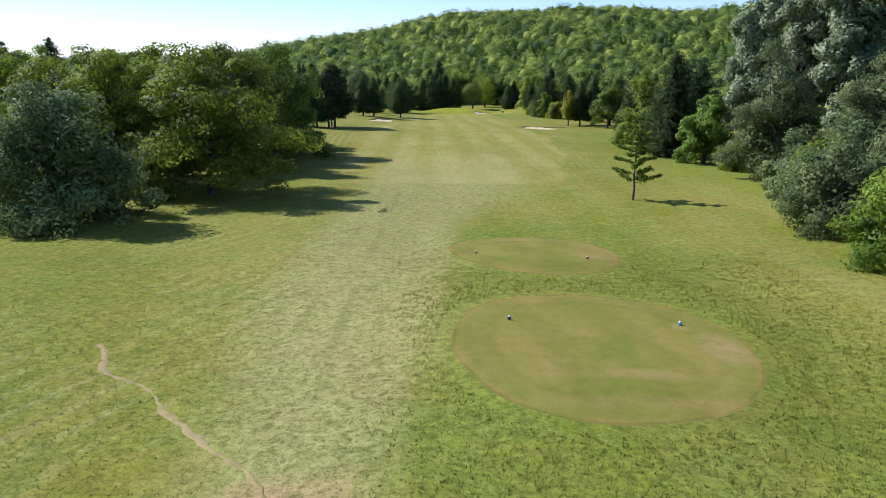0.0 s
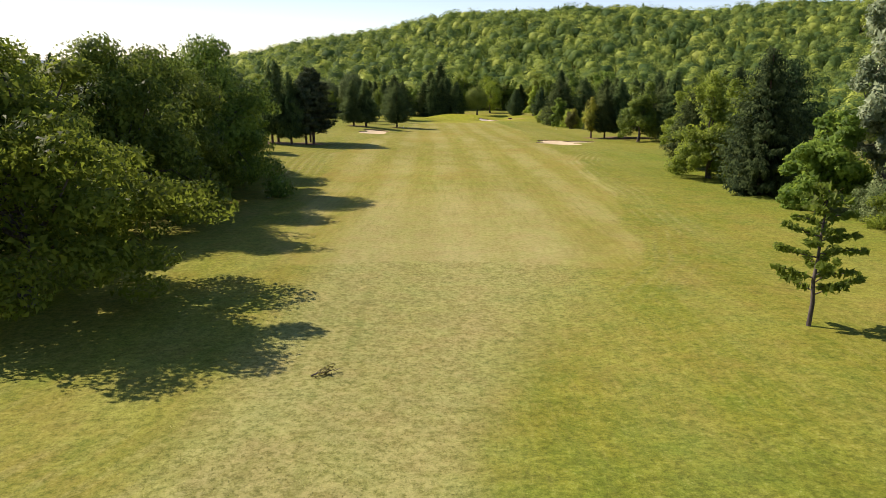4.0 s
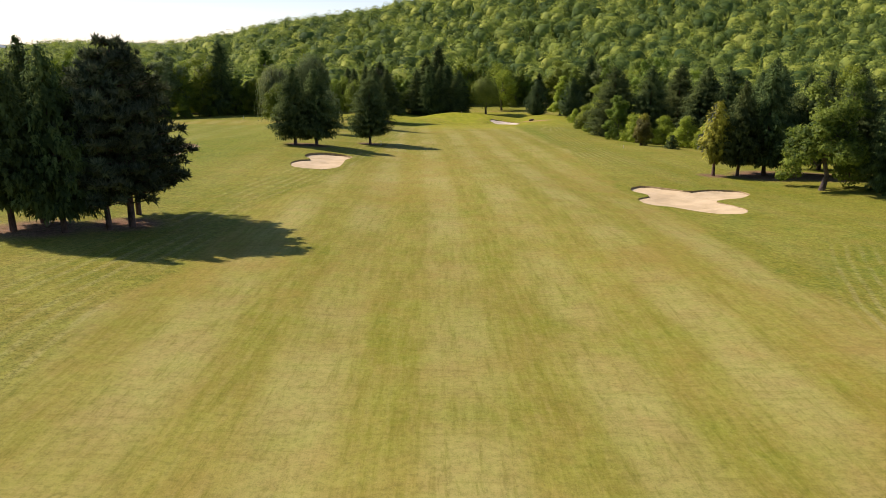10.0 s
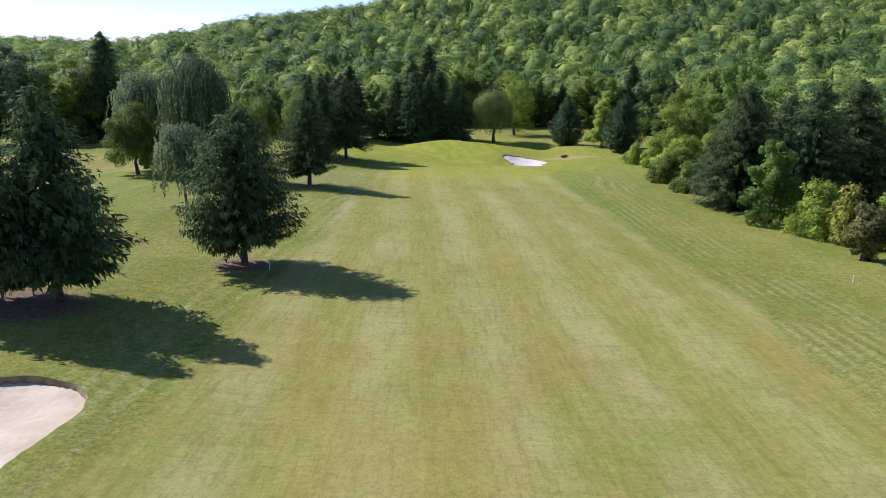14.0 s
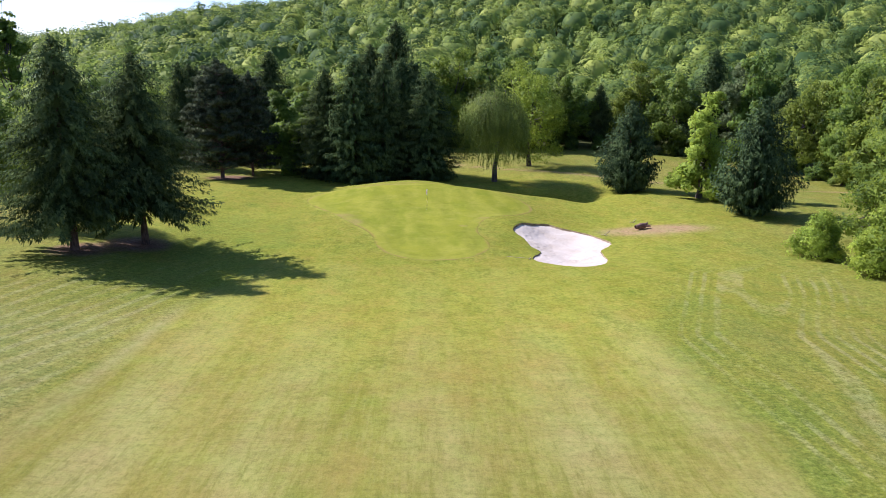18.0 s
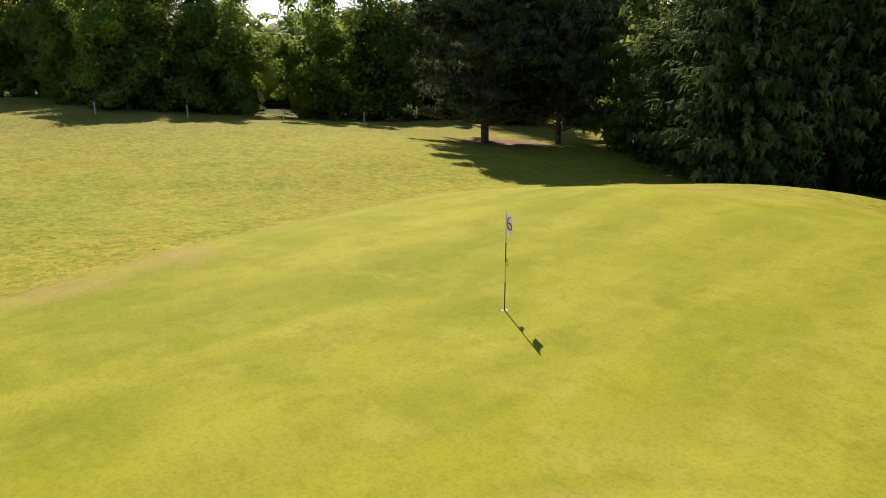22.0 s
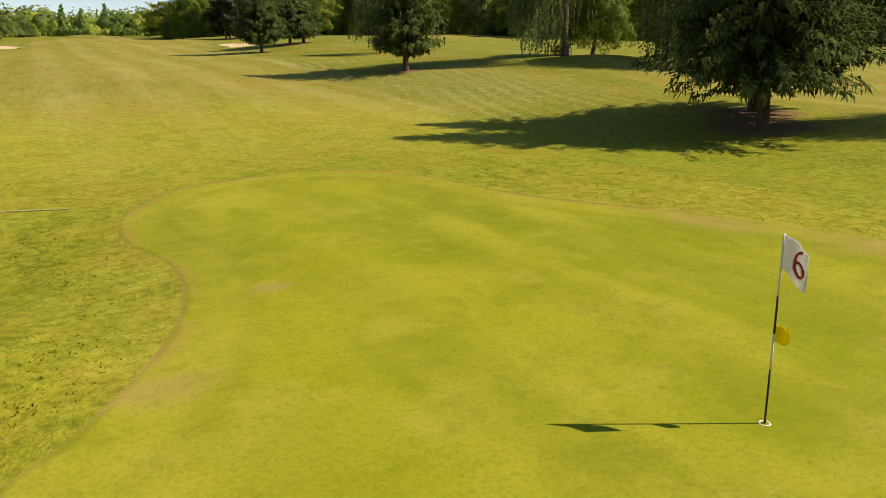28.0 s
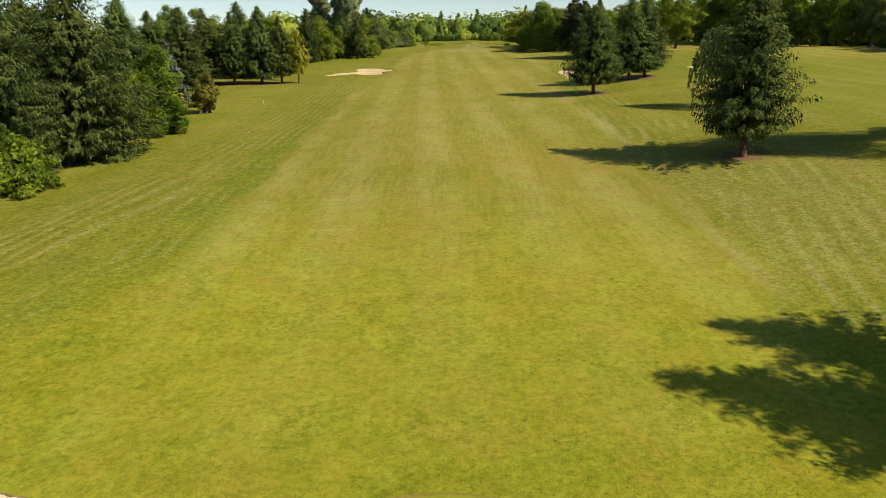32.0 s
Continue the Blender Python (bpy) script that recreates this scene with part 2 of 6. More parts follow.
    tone = add(nt, "ShaderNodeHueSaturation", {"Color": col, "Value": calc(nt, "ADD", 1.0, calc(nt, "MULTIPLY", calc(nt, "SUBTRACT", ranged(nt, speck, 0.3, 0.7), 0.5), ranged(nt, calc(nt, "ADD", fair, calc(nt, "MULTIPLY", collar, 0.7)), 0.0, 1.0, 0.30, 0.14))), "Hue": ranged(nt, grain(nt, where, 0.5, 5, 0.7), 0.3, 0.7, 0.487, 0.513)})
    nt.links.new(tone.outputs[0], bsdf.inputs["Base Color"])
    bsdf.inputs["Roughness"].default_value = 0.85
    bsdf.inputs["Specular IOR Level"].default_value = 0.04
    rise = calc(nt, "ADD", calc(nt, "MULTIPLY", tuft, 0.7), calc(nt, "MULTIPLY", clump, 0.6))
    nt.links.new(add(nt, "ShaderNodeBump", {"Strength": ranged(nt, fair, 0.0, 1.0, 0.8, 0.5), "Distance": 0.09, "Height": rise}).outputs[0], bsdf.inputs["Normal"])
    return m


def short_turf_material(name, a, b, c, straw):
    """Closely mown turf of the green and the tees."""
    m, nt, bsdf, out = material(name)
    where = add(nt, "ShaderNodeNewGeometry").outputs["Position"]
    broad, mid, fine = grain(nt, where, 0.16, 3, 0.6), grain(nt, where, 0.8, 4, 0.65), grain(nt, where, 15.0, 4, 0.75)
    band = grain(nt, where, 1.0, 3, 0.55, (0.5, 0.12, 0.2))
    spot = grain(nt, where, 0.45, 5, 0.7)
    col = mixed(nt, ranged(nt, broad, 0.38, 0.62), a, b)
    col = mixed(nt, ranged(nt, band, 0.42, 0.66), col, c)
    xy = add(nt, "ShaderNodeSeparateXYZ", {0: where})
    lane = calc(nt, "ADD", xy.outputs[0], calc(nt, "MULTIPLY", xy.outputs[1], 0.14))
    sway = ranged(nt, broad, 0.2, 0.8)
    col = mixed(nt, calc(nt, "MULTIPLY", lines(nt, lane, 3.1, calc(nt, "MULTIPLY", sway, 4.0), -0.7, 0.7), 0.30), col, tuple(0.80 * q for q in a))
    across = calc(nt, "SUBTRACT", xy.outputs[1], calc(nt, "MULTIPLY", xy.outputs[0], 0.35))
    col = mixed(nt, calc(nt, "MULTIPLY", lines(nt, across, 3.4, calc(nt, "MULTIPLY", sway, 5.0), -0.6, 1.0), calc(nt, "MULTIPLY", ranged(nt, spot, 0.4, 0.62), 0.15)), col, straw)
    col = mixed(nt, calc(nt, "MULTIPLY", ranged(nt, mid, 0.5, 0.72), 0.42), col, straw)
    col = mixed(nt, calc(nt, "MULTIPLY", ranged(nt, spot, 0.47, 0.34), 0.3), col, tuple(0.68 * q for q in a))
    gap = calc(nt, "ADD", attr(nt, "rim_gap"), calc(nt, "MULTIPLY", calc(nt, "SUBTRACT", mid, 0.5), 0.35))
    fringe = ranged(nt, gap, 1.35, 0.95)
    col = mixed(nt, calc(nt, "MULTIPLY", fringe, 0.16), col, straw)
    seam = calc(nt, "MULTIPLY", ranged(nt, gap, 0.85, 1.1), ranged(nt, gap, 1.5, 1.15))
    col = mixed(nt, calc(nt, "MULTIPLY", seam, 0.16), col, tuple(0.62 * q for q in a))
    col = mixed(nt, calc(nt, "MULTIPLY", calc(nt, "MULTIPLY", ranged(nt, gap, 0.42, 0.12), ranged(nt, spot, 0.42, 0.58)), 0.6), col, (0.32, 0.205, 0.055))
    col = mixed(nt, calc(nt, "MULTIPLY", ranged(nt, gap, 0.16, 0.02), 0.45), col, tuple(0.5 * q for q in a))
    worn = attr(nt, "worn")
    col = mixed(nt, calc(nt, "MULTIPLY", worn, ranged(nt, mid, 0.3, 0.6, 0.25, 1)), col, (0.34, 0.235, 0.085))
    col = mixed(nt, calc(nt, "MULTIPLY", ranged(nt, fine, 0.55, 0.35), 0.30), col, (0.11, 0.135, 0.012))
    col = mixed(nt, calc(nt, "MULTIPLY", ranged(nt, grain(nt, where, 2.4, 5, 0.78), 0.52, 0.36), 0.22), col, tuple(0.6 * q for q in a))
    nt.links.new(col, bsdf.inputs["Base Color"])
    bsdf.inputs["Roughness"].default_value = 0.8
    bsdf.inputs["Specular IOR Level"].default_value = 0.04
    nt.links.new(add(nt, "ShaderNodeBump", {"Strength": 0.4, "Distance": 0.02, "Height": fine}).outputs[0], bsdf.inputs["Normal"])
    return m


def sand_material(name, a, b):
    m, nt, bsdf, out = material(name)
    where = add(nt, "ShaderNodeNewGeometry").outputs["Position"]
    n1, n2, n3 = grain(nt, where, 0.5, 3), grain(nt, where, 5.0, 4, 0.6), grain(nt, where, 40, 3, 0.7)
    col = mixed(nt, ranged(nt, n1, 0.35, 0.65), a, b)
    col = mixed(nt, calc(nt, "MULTIPLY", ranged(nt, n2, 0.5, 0.75), 0.3), col, tuple(0.8 * c for c in a))
    nt.links.new(col, bsdf.inputs["Base Color"])
    bsdf.inputs["Roughness"].default_value = 0.95
    h = calc(nt, "ADD", calc(nt, "MULTIPLY", n2, 0.8), calc(nt, "MULTIPLY", n3, 0.2))
    nt.links.new(add(nt, "ShaderNodeBump", {"Strength": 0.6, "Distance": 0.04, "Height": h}).outputs[0], bsdf.inputs["Normal"])
    return m


TURF = turf_material()
GREEN_TURF = short_turf_material("green_turf", (0.218, 0.245, 0.013), (0.285, 0.290, 0.018), (0.315, 0.312, 0.028), (0.36, 0.335, 0.05))
TEE_TURF = short_turf_material("tee_turf", (0.165, 0.180, 0.022), (0.210, 0.198, 0.030), (0.245, 0.208, 0.040), (0.30, 0.222, 0.068))
SAND = sand_material("fairway_sand", (0.53, 0.405, 0.205), (0.62, 0.485, 0.26))
SAND_WHITE = sand_material("white_sand", (0.57, 0.475, 0.315), (0.64, 0.55, 0.385))
EARTH = plain_material("turf_edge_earth", (0.16, 0.12, 0.045), (0.32, 0.245, 0.11), 2.5, 0.95, 0.8, 0.05)
PATH_SOIL = plain_material("trodden_soil", (0.23, 0.178, 0.050), (0.345, 0.265, 0.092), 3.0, 0.95, 0.6, 0.03)
BARK = plain_material("grey_brown_bark", (0.045, 0.034, 0.026), (0.16, 0.125, 0.10), 9.0, 0.95, 0.9, 0.04, stretch=(1, 1, 0.25))
BARK_RED = plain_material("reddish_conifer_bark", (0.06, 0.035, 0.022), (0.19, 0.115, 0.075), 9.0, 0.95, 0.9, 0.04, stretch=(1, 1, 0.3))
BARK_BIRCH = plain_material("white_birch_bark", (0.03, 0.027, 0.022), (0.26, 0.24, 0.21), 6.0, 0.8, 0.4, 0.02, stretch=(0.6, 0.6, 2.2))
L_OAK = leaf_material("broad_leaf", (0.052, 0.090, 0.009), (0.250, 0.310, 0.032), 0.40, lit=1.7)
L_DARK = leaf_material("dark_broad_leaf", (0.042, 0.078, 0.012), (0.200, 0.262, 0.034), 0.36, lit=1.6)
L_SILVER = leaf_material("grey_green_leaf", (0.066, 0.100, 0.028), (0.245, 0.300, 0.105), 0.28, 0.6, shine=0.06)
L_LIGHT = leaf_material("light_green_leaf", (0.065, 0.11, 0.012), (0.20, 0.27, 0.035), 0.48, lit=1.7)
L_YELLOW = leaf_material("yellow_green_leaf", (0.13, 0.185, 0.012), (0.37, 0.44, 0.040), 0.34, lit=1.5)
L_GOLD = leaf_material("golden_conifer_leaf", (0.15, 0.15, 0.012), (0.42, 0.395, 0.045), 0.25)
L_SPRUCE = leaf_material("spruce_needle", (0.040, 0.064, 0.022), (0.145, 0.190, 0.054), 0.28, 0.85, shine=0.02)
L_PINE = leaf_material("pine_needle", (0.042, 0.060, 0.030), (0.145, 0.175, 0.080), 0.18, 0.85, shine=0.02)
L_CYPRESS = leaf_material("dark_evergreen_spray", (0.028, 0.048, 0.018), (0.100, 0.140, 0.044), 0.2, 0.8, shine=0.03)
L_BLUE = leaf_material("blue_spruce_needle", (0.055, 0.071, 0.050), (0.165, 0.20, 0.150), 0.08, 0.6)
L_WILLOW = leaf_material("willow_leaf", (0.085, 0.125, 0.018), (0.26, 0.32, 0.055), 0.4)
L_POPLAR = leaf_material("poplar_leaf", (0.10, 0.13, 0.050), (0.335, 0.375, 0.190), 0.25, 0.45)
L_BROWN = leaf_material("reddish_brown_foliage", (0.085, 0.082, 0.020), (0.25, 0.225, 0.050), 0.3)
L_OLIVE = leaf_material("olive_leaf", (0.070, 0.092, 0.012), (0.215, 0.245, 0.028), 0.45, lit=1.6)
L_FOREST = leaf_material("hill_forest_leaf", (0.105, 0.165, 0.042), (0.295, 0.370, 0.060), 0.38, 0.7, 0.6, 0.3, 0.3, 0.1, True)

# ---- lie of the land ----
def smooth(a, b, v):
    s = np.clip((v - a) / (b - a), 0, 1)
    return s * s * (3 - 2 * s)


PROFILE = ((-3000, 20), (-300, 20), (-60, 17.6), (0, 15.8), (26, 14.5), (55, 13.0), (96, 10.9), (150, 8.8), (180, 6.9), (216, 5.0),
           (257, 2.9), (290, 0.5), (304, -0.2), (330, -0.25), (338, -0.9), (347, -2.0), (380, -2.3), (4000, -2.3))
RIDGE = ((-2000, -4), (-330, 5), (-230, 12.5), (-175, 20), (-90, 38), (0, 48), (110, 56.5), (230, 61), (400, 65), (2000, 65))


def height(x, y):
    """Ground height at x, y (arrays): the valley floor that falls from tee to green, and the wooded hill behind it."""
    x, y = np.asarray(x, float), np.asarray(y, float)
    py, pz = zip(*PROFILE)
    z = sum(np.interp(y + d, py, pz) for d in (-6, -3, 0, 3, 6)) / 5
    side = smooth(85, 140, y) * (1 - smooth(255, 300, y))
    z = z + side * (0.062 * np.clip(-x - 5, 0, 22) - 0.018 * np.clip(x - 8, 0, 40))
    z = z + 0.6 * smooth(-8, -18, x) * smooth(285, 298, y) * (1 - smooth(306, 318, y))
    z = z - 0.9 * np.exp(-((x - 22) / 9) ** 2 - ((y - 322) / 14) ** 2)
    z = z + 0.22 * np.sin(x * 0.11 + 1.3) * np.sin(y * 0.083) + 0.1 * np.sin(x * 0.31 + y * 0.07)
    rx, rz = zip(*RIDGE)
    rise = smooth(395, 725, y - 0.05 * x)
    hill = np.interp(x, rx, rz) + 3.5 * np.sin(x * 0.017 + 0.6) + 2.0 * np.sin(x * 0.041 + y * 0.02)
    z = z + rise * np.maximum(hill, -2)
    z = z + 0.25 * bump(x, y, 5.0, 24.5, 6.2, 9.5) + 0.2 * bump(x, y, 5.0, 37.5, 5.5, 6.5)
    for cx, cy, rx_, ry_, hh in MOUNDS:
        z = z + hh * np.exp(-((x - cx) / rx_) ** 2 - ((y - cy) / ry_) ** 2)
    return z


def bump(x, y, cx, cy, rx, ry):
    return 1 - smooth(0.85, 1.25, np.hypot((x - cx) / rx, (y - cy) / ry))


MOUNDS = ((-33, 270, 8, 5, 0.7), (27, 316, 5, 3, 0.3), (1, 332, 12, 5, 0.55), (18.2, 309, 5.5, 8, -0.6), (4.5, 320, 6, 7, -0.2), (-9, 262, 14, 14, -0.35), (-26, 144, 10, 17, -0.7),
          (4.2, 339.2, 7.8, 2.9, 0.67), (24.5, 338.7, 2.5, 6.3, -1.1), (-8.4, 330.0, 6.4, 15.0, -1.28), (19.4, 339.9, 8.3, 3.4, -2.71),
          (14.0, 316.0, 2.2, 2.6, 0.5), (18.0, 309.8, 3.2, 6.0, -0.25))

# ---- helpers for shapes ----
def mesh_of(name, verts, faces, mat, smooth_faces=False, normals=None):
    me = bpy.data.meshes.new(name)
    verts = np.asarray(verts, dtype=np.float32)
    if isinstance(faces, np.ndarray):
        k = faces.shape[1]
        me.vertices.add(len(verts))
        me.vertices.foreach_set("co", verts.ravel())
        me.loops.add(faces.size)
        me.loops.foreach_set("vertex_index", faces.ravel().astype(np.int32))
        me.polygons.add(len(faces))
        me.polygons.foreach_set("loop_start", np.arange(0, faces.size, k, dtype=np.int32))
        me.update(calc_edges=True)
    else:
        me.from_pydata(verts.tolist(), [], faces)
    if smooth_faces:
        me.polygons.foreach_set("use_smooth", np.ones(len(me.polygons), bool))
    if normals is not None:
        me.attributes.new("custom_normal", "FLOAT_VECTOR", "POINT").data.foreach_set("vector", np.asarray(normals, dtype=np.float32).ravel())
    if mat:
        me.materials.append(mat)
    return me


def part(name, me, parent, label=""):
    """One mesh object under a thing or a part."""
    ob = new(name, me)
    ob.parent = parent
    return tagged(ob, label)


def spread(me, name, values):
    a = me.attributes.new(name, "FLOAT", "POINT")
    a.data.foreach_set("value", np.asarray(values, dtype=np.float32))


def outline(points, n=160):
    """A smooth closed curve through a few control points."""
    p = np.array(points, float)
    k = len(p)
    t = np.linspace(0, k, n, endpoint=False)
    i = t.astype(int)
    f = (t - i)[:, None]
    a, b, c, d = p[(i - 1) % k], p[i % k], p[(i + 1) % k], p[(i + 2) % k]
    return 0.5 * (2 * b + (c - a) * f + (2 * a - 5 * b + 4 * c - d) * f * f + (3 * b - a - 3 * c + d) * f ** 3)


def inside_by(x, y, poly):
    """Signed distance to a closed curve: positive inside."""
    x, y = np.asarray(x, float), np.asarray(y, float)
    q = np.roll(poly, -1, axis=0)
    far = np.full(x.shape, 1e9)
    odd = np.zeros(x.shape, bool)
    for (ax, ay), (bx, by) in zip(poly, q):
        dx, dy = bx - ax, by - ay
        s = np.clip(((x - ax) * dx + (y - ay) * dy) / (dx * dx + dy * dy + 1e-12), 0, 1)
        far = np.minimum(far, np.hypot(x - ax - s * dx, y - ay - s * dy))
        cross = ((ay > y) != (by > y)) & (x < dx * (y - ay) / (dy if abs(dy) > 1e-12 else 1e-12) + ax)
        odd ^= cross
    return np.where(odd, far, -far)


GREEN = outline(((6, 301.8), (9.1, 302.7), (10.9, 305.3), (11.3, 308.2), (10.6, 311.5), (10.9, 314.8), (12.3, 318), (15, 320.5), (17, 325), (15, 331),
                 (9, 335.5), (1, 337), (-5, 334), (-7.5, 329), (-5.5, 323), (-3, 318), (-0.8, 313.5), (1.2, 309.5), (2.2, 305.2), (3.6, 302.8)), 200)
TEE_BACK = outline(((0.3, 21.2), (1.0, 24.3), (2.5, 25.9), (4.8, 26.7), (6.9, 26.3), (8.7, 24.9), (9.7, 22.2), (9.4, 19.4), (8.7, 17.8), (7.2, 16.1), (4.9, 15.3), (3.0, 15.6), (1.4, 17.0), (0.5, 19.3)), 120)
TEE_FRONT = outline(((0.4, 36.4), (1.8, 38.4), (4.6, 39.6), (7.1, 38.7), (8.8, 35.4), (8.1, 31.8), (6.4, 30.3), (4.3, 30.0), (2.0, 31.2), (0.7, 34.0)), 100)
BUNKERS = [
    ("left", outline(((-18.2, 184.6), (-18.9, 188), (-18.4, 190.6), (-17.4, 192.2), (-18.6, 195.2), (-18.4, 198.6), (-16.4, 201), (-13.8, 200.7),
                      (-12.7, 198.7), (-13.1, 194.6), (-12.9, 189.5), (-13.0, 186), (-14.2, 183.4), (-16.4, 183.1)))),
    ("right", outline(((19.2, 174.5), (20.3, 175.9), (21.4, 176.1), (23.2, 174.5), (24.6, 172.8), (27.1, 174.0), (29.1, 174.4), (30.6, 173.6), (30.3, 171.2), (28.3, 168.4), (26.1, 167.0), (24.9, 165.6),
                       (25.5, 163.6), (25.8, 161.2), (24.8, 159.1), (23.1, 158.6), (21.7, 159.3), (20.6, 160.6), (19.6, 162.1), (18.2, 162.8), (17.6, 164.3), (17.9, 166.8), (19.4, 168.7), (19.4, 170.3), (18.7, 172.2)))),
    ("greenside", outline(((13.8, 313.6), (15.1, 316.1), (17.4, 318.6), (18.8, 317.9), (20.9, 316.2), (22.5, 313.0), (22.3, 311.4), (21.1, 309.5), (20.7, 305.6), (19.8, 303.0), (18.1, 301.5),
                           (16.4, 301.6), (14.7, 302.7), (14.4, 304.1), (15.1, 306.2), (15.5, 307.7), (14.9, 309.2), (14.6, 311.5)))),
    ("far_left", outline(((-44.2, 203.5), (-43.6, 206.5), (-41.7, 208.8), (-39.1, 209.2), (-37.4, 208.1), (-35.4, 204.3), (-35.0, 202.0), (-36.9, 199.4), (-36.5, 196.8), (-34.2, 193.8), (-33.8, 191.2), (-35.2, 190.0), (-38.2, 191.2), (-42.0, 197.0)))),
]
WAY = ((-11.4, 22.3), (-10.4, 20.4), (-7.6, 17.7), (-6.3, 15.9), (-5.2, 14.7), (-4.3, 13.9), (-3.6, 12.6), (-3.2, 8.0), (-3.0, -10))
TREES_LITTER = [(-27, 146, 4.0), (-22.6, 149.0, 3.2), (-20.8, 209.5, 4.0), (-12.6, 221.8, 2.6), (-15.3, 264.5, 2.5), (-15.8, 302.8, 3.2), (-18.6, 299.9, 3.0), (-20.5, 345, 4.0),
                (39.5, 187.5, 6.0), (46, 186.5, 6.5), (32.6, 187.4, 2.4), (46, 163, 3.5)]


def line_gap(x, y, pts):
    far = np.full(np.shape(x), 1e9)
    for (ax, ay), (bx, by) in zip(pts, pts[1:]):
        dx, dy = bx - ax, by - ay
        s = np.clip(((x - ax) * dx + (y - ay) * dy) / (dx * dx + dy * dy), 0, 1)
        far = np.minimum(far, np.hypot(x - ax - s * dx, y - ay - s * dy))
    return far


def turf_masks(me, x, y):
    """What grows where: fairway, stripes, collar of the green, worn ways, litter, dry and lush ground; and painted
    shade under the woods.
    """
    left = np.interp(y, (58, 70, 96, 130, 160, 185, 210, 250, 285, 300), (-6, -10, -13, -15.5, -15, -11.5, -10, -8.4, -7.6, -6))
    right = np.interp(y, (58, 66, 88, 113, 129, 175, 227, 265, 284, 300), (7, 11, 15.3, 17.6, 18.8, 18.2, 20, 19, 18.4, 17))
    wob = 0.5 * np.sin(y * 0.21) + 0.3 * np.sin(y * 0.53 + 1)
    fair = smooth(-0.7, 0.7, x - left + wob) * smooth(-0.7, 0.7, right + wob - x) * smooth(-0.9, 0.9, y - 67.2 + 0.035 * x * x) * (1 - smooth(297, 303, y))
    second = smooth(-36, -38.5, x - 0.16 * (y - 220)) * smooth(195, 215, y) * (1 - smooth(300, 308, y)) + smooth(-52, -55, x) * smooth(60, 80, y) * (1 - smooth(195, 215, y))
    fair = np.maximum(fair, 0.9 * np.clip(second, 0, 1))
    spread(me, "fairway", fair)
    lane = x + 0.02 * y - 1.5 * np.sin(y * 0.012)
    pale_l = np.interp(y, (10, 15, 22, 30, 40, 66), (-4.6, -5.3, -6.8, -7.7, -7.4, -7))
    pale_r = np.interp(y, (10, 19, 28, 45, 58, 68), (-1.6, -0.7, 0.2, 0.7, 5.0, 8.0))
    pale = smooth(-1.6, 1.6, x - pale_l) * (1 - smooth(-0.7 - 3 * smooth(40, 60, y), 0.7 + 3 * smooth(40, 60, y), x - pale_r)) * (1 - smooth(60, 112, y)) * smooth(4, 12, y)
    spread(me, "lane", lane)
    veer = np.interp(y, (40, 60, 66, 75, 96, 113, 124, 133, 147), (-4, 8, 11.5, 14, 16, 16, 16.6, 19, 25))
    first = smooth(-0.6, 0.3, x - veer) * (1 - smooth(3.6, 4.8, x - veer)) * smooth(57, 62, y) * (1 - smooth(140, 150, y)) * (0.6 + 0.4 * smooth(96, 112, y))
    ahead = np.interp(y, (160, 205, 255, 285, 300, 306), (19.5, 19.6, 20.4, 19.3, 25, 32))
    later = smooth(-0.6, 0.3, x - ahead) * (1 - smooth(6, 8, x - ahead - 4 * smooth(262, 285, y))) * smooth(186, 205, y) * (1 - smooth(298, 304, y))
    spread(me, "edge_r", np.where(y < 165, x - veer, x - ahead - 0.12 * np.clip(y - 255, 0, 40) * smooth(2, 7, x - ahead)))
    spread(me, "band_r", np.maximum(first, later))
    spread(me, "edge_l", x - left - 0.6 * np.sin(y * 0.05))
    spread(me, "band_l", (1 - smooth(-0.5, 0.3, x - left)) * smooth(-8.5, -4.5, x - left) * smooth(98, 112, y) * (1 - smooth(250, 262, y)))
    spread(me, "slant", np.where(y > 150, x - 0.22 * y, x - 0.42 * y))
    spread(me, "band_s", np.maximum(smooth(-22, -17, x) * (1 - smooth(-9.5, -8, x)) * smooth(240, 256, y) * (1 - smooth(296, 302, y)),
                                    0.8 * (1 - smooth(-7, -5, x)) * smooth(-20, -15, x) * smooth(8, 14, y) * (1 - smooth(44, 52, y))))
    spread(me, "tyre", x + 3.55 - 0.3 * np.sin(y * 0.08) + 0.375)
    spread(me, "band_t", smooth(-5.3, -4.9, x) * (1 - smooth(-2.6, -2.2, x)) * smooth(15, 19, y) * (1 - smooth(60, 68, y)))
    d = inside_by(x, y, GREEN) if len(x) < 20000 else np.where((abs(x - 5) < 46) & (abs(y - 320) < 54), 0, -99.0)
    if len(x) >= 20000:
        near = d > -1
        d[near] = inside_by(x[near], y[near], GREEN)
    spread(me, "collar", 0.85 * smooth(-2.6, -1.6, d) * (1 - 0.1 * smooth(-0.9, -0.3, d)) + 0.85 * smooth(-34, -10, d) * (1 - smooth(-2.6, -1.6, d)) * (1 - 0.55 * smooth(-7.5, -9.5, x + 0.4 * np.sin(y * 0.3)) * (1 - smooth(292, 304, y))))
    pad = 1 - smooth(0.8, 1.3, np.hypot((x + 3.3) / 1.7, (y - 11.3) / 2.0))
    behind = 1 - smooth(0.3, 0.9, line_gap(x, y, ((10, 366), (20, 360), (34, 352), (50, 346), (70, 344))))
    dig = 1 - smooth(0.5, 1.15, np.hypot((x - 27.5) / 6.0, (y - 316.3) / 2.4))
    spread(me, "path", np.maximum.reduce([0.85 * pad, 0.7 * behind, 0.95 * dig]))
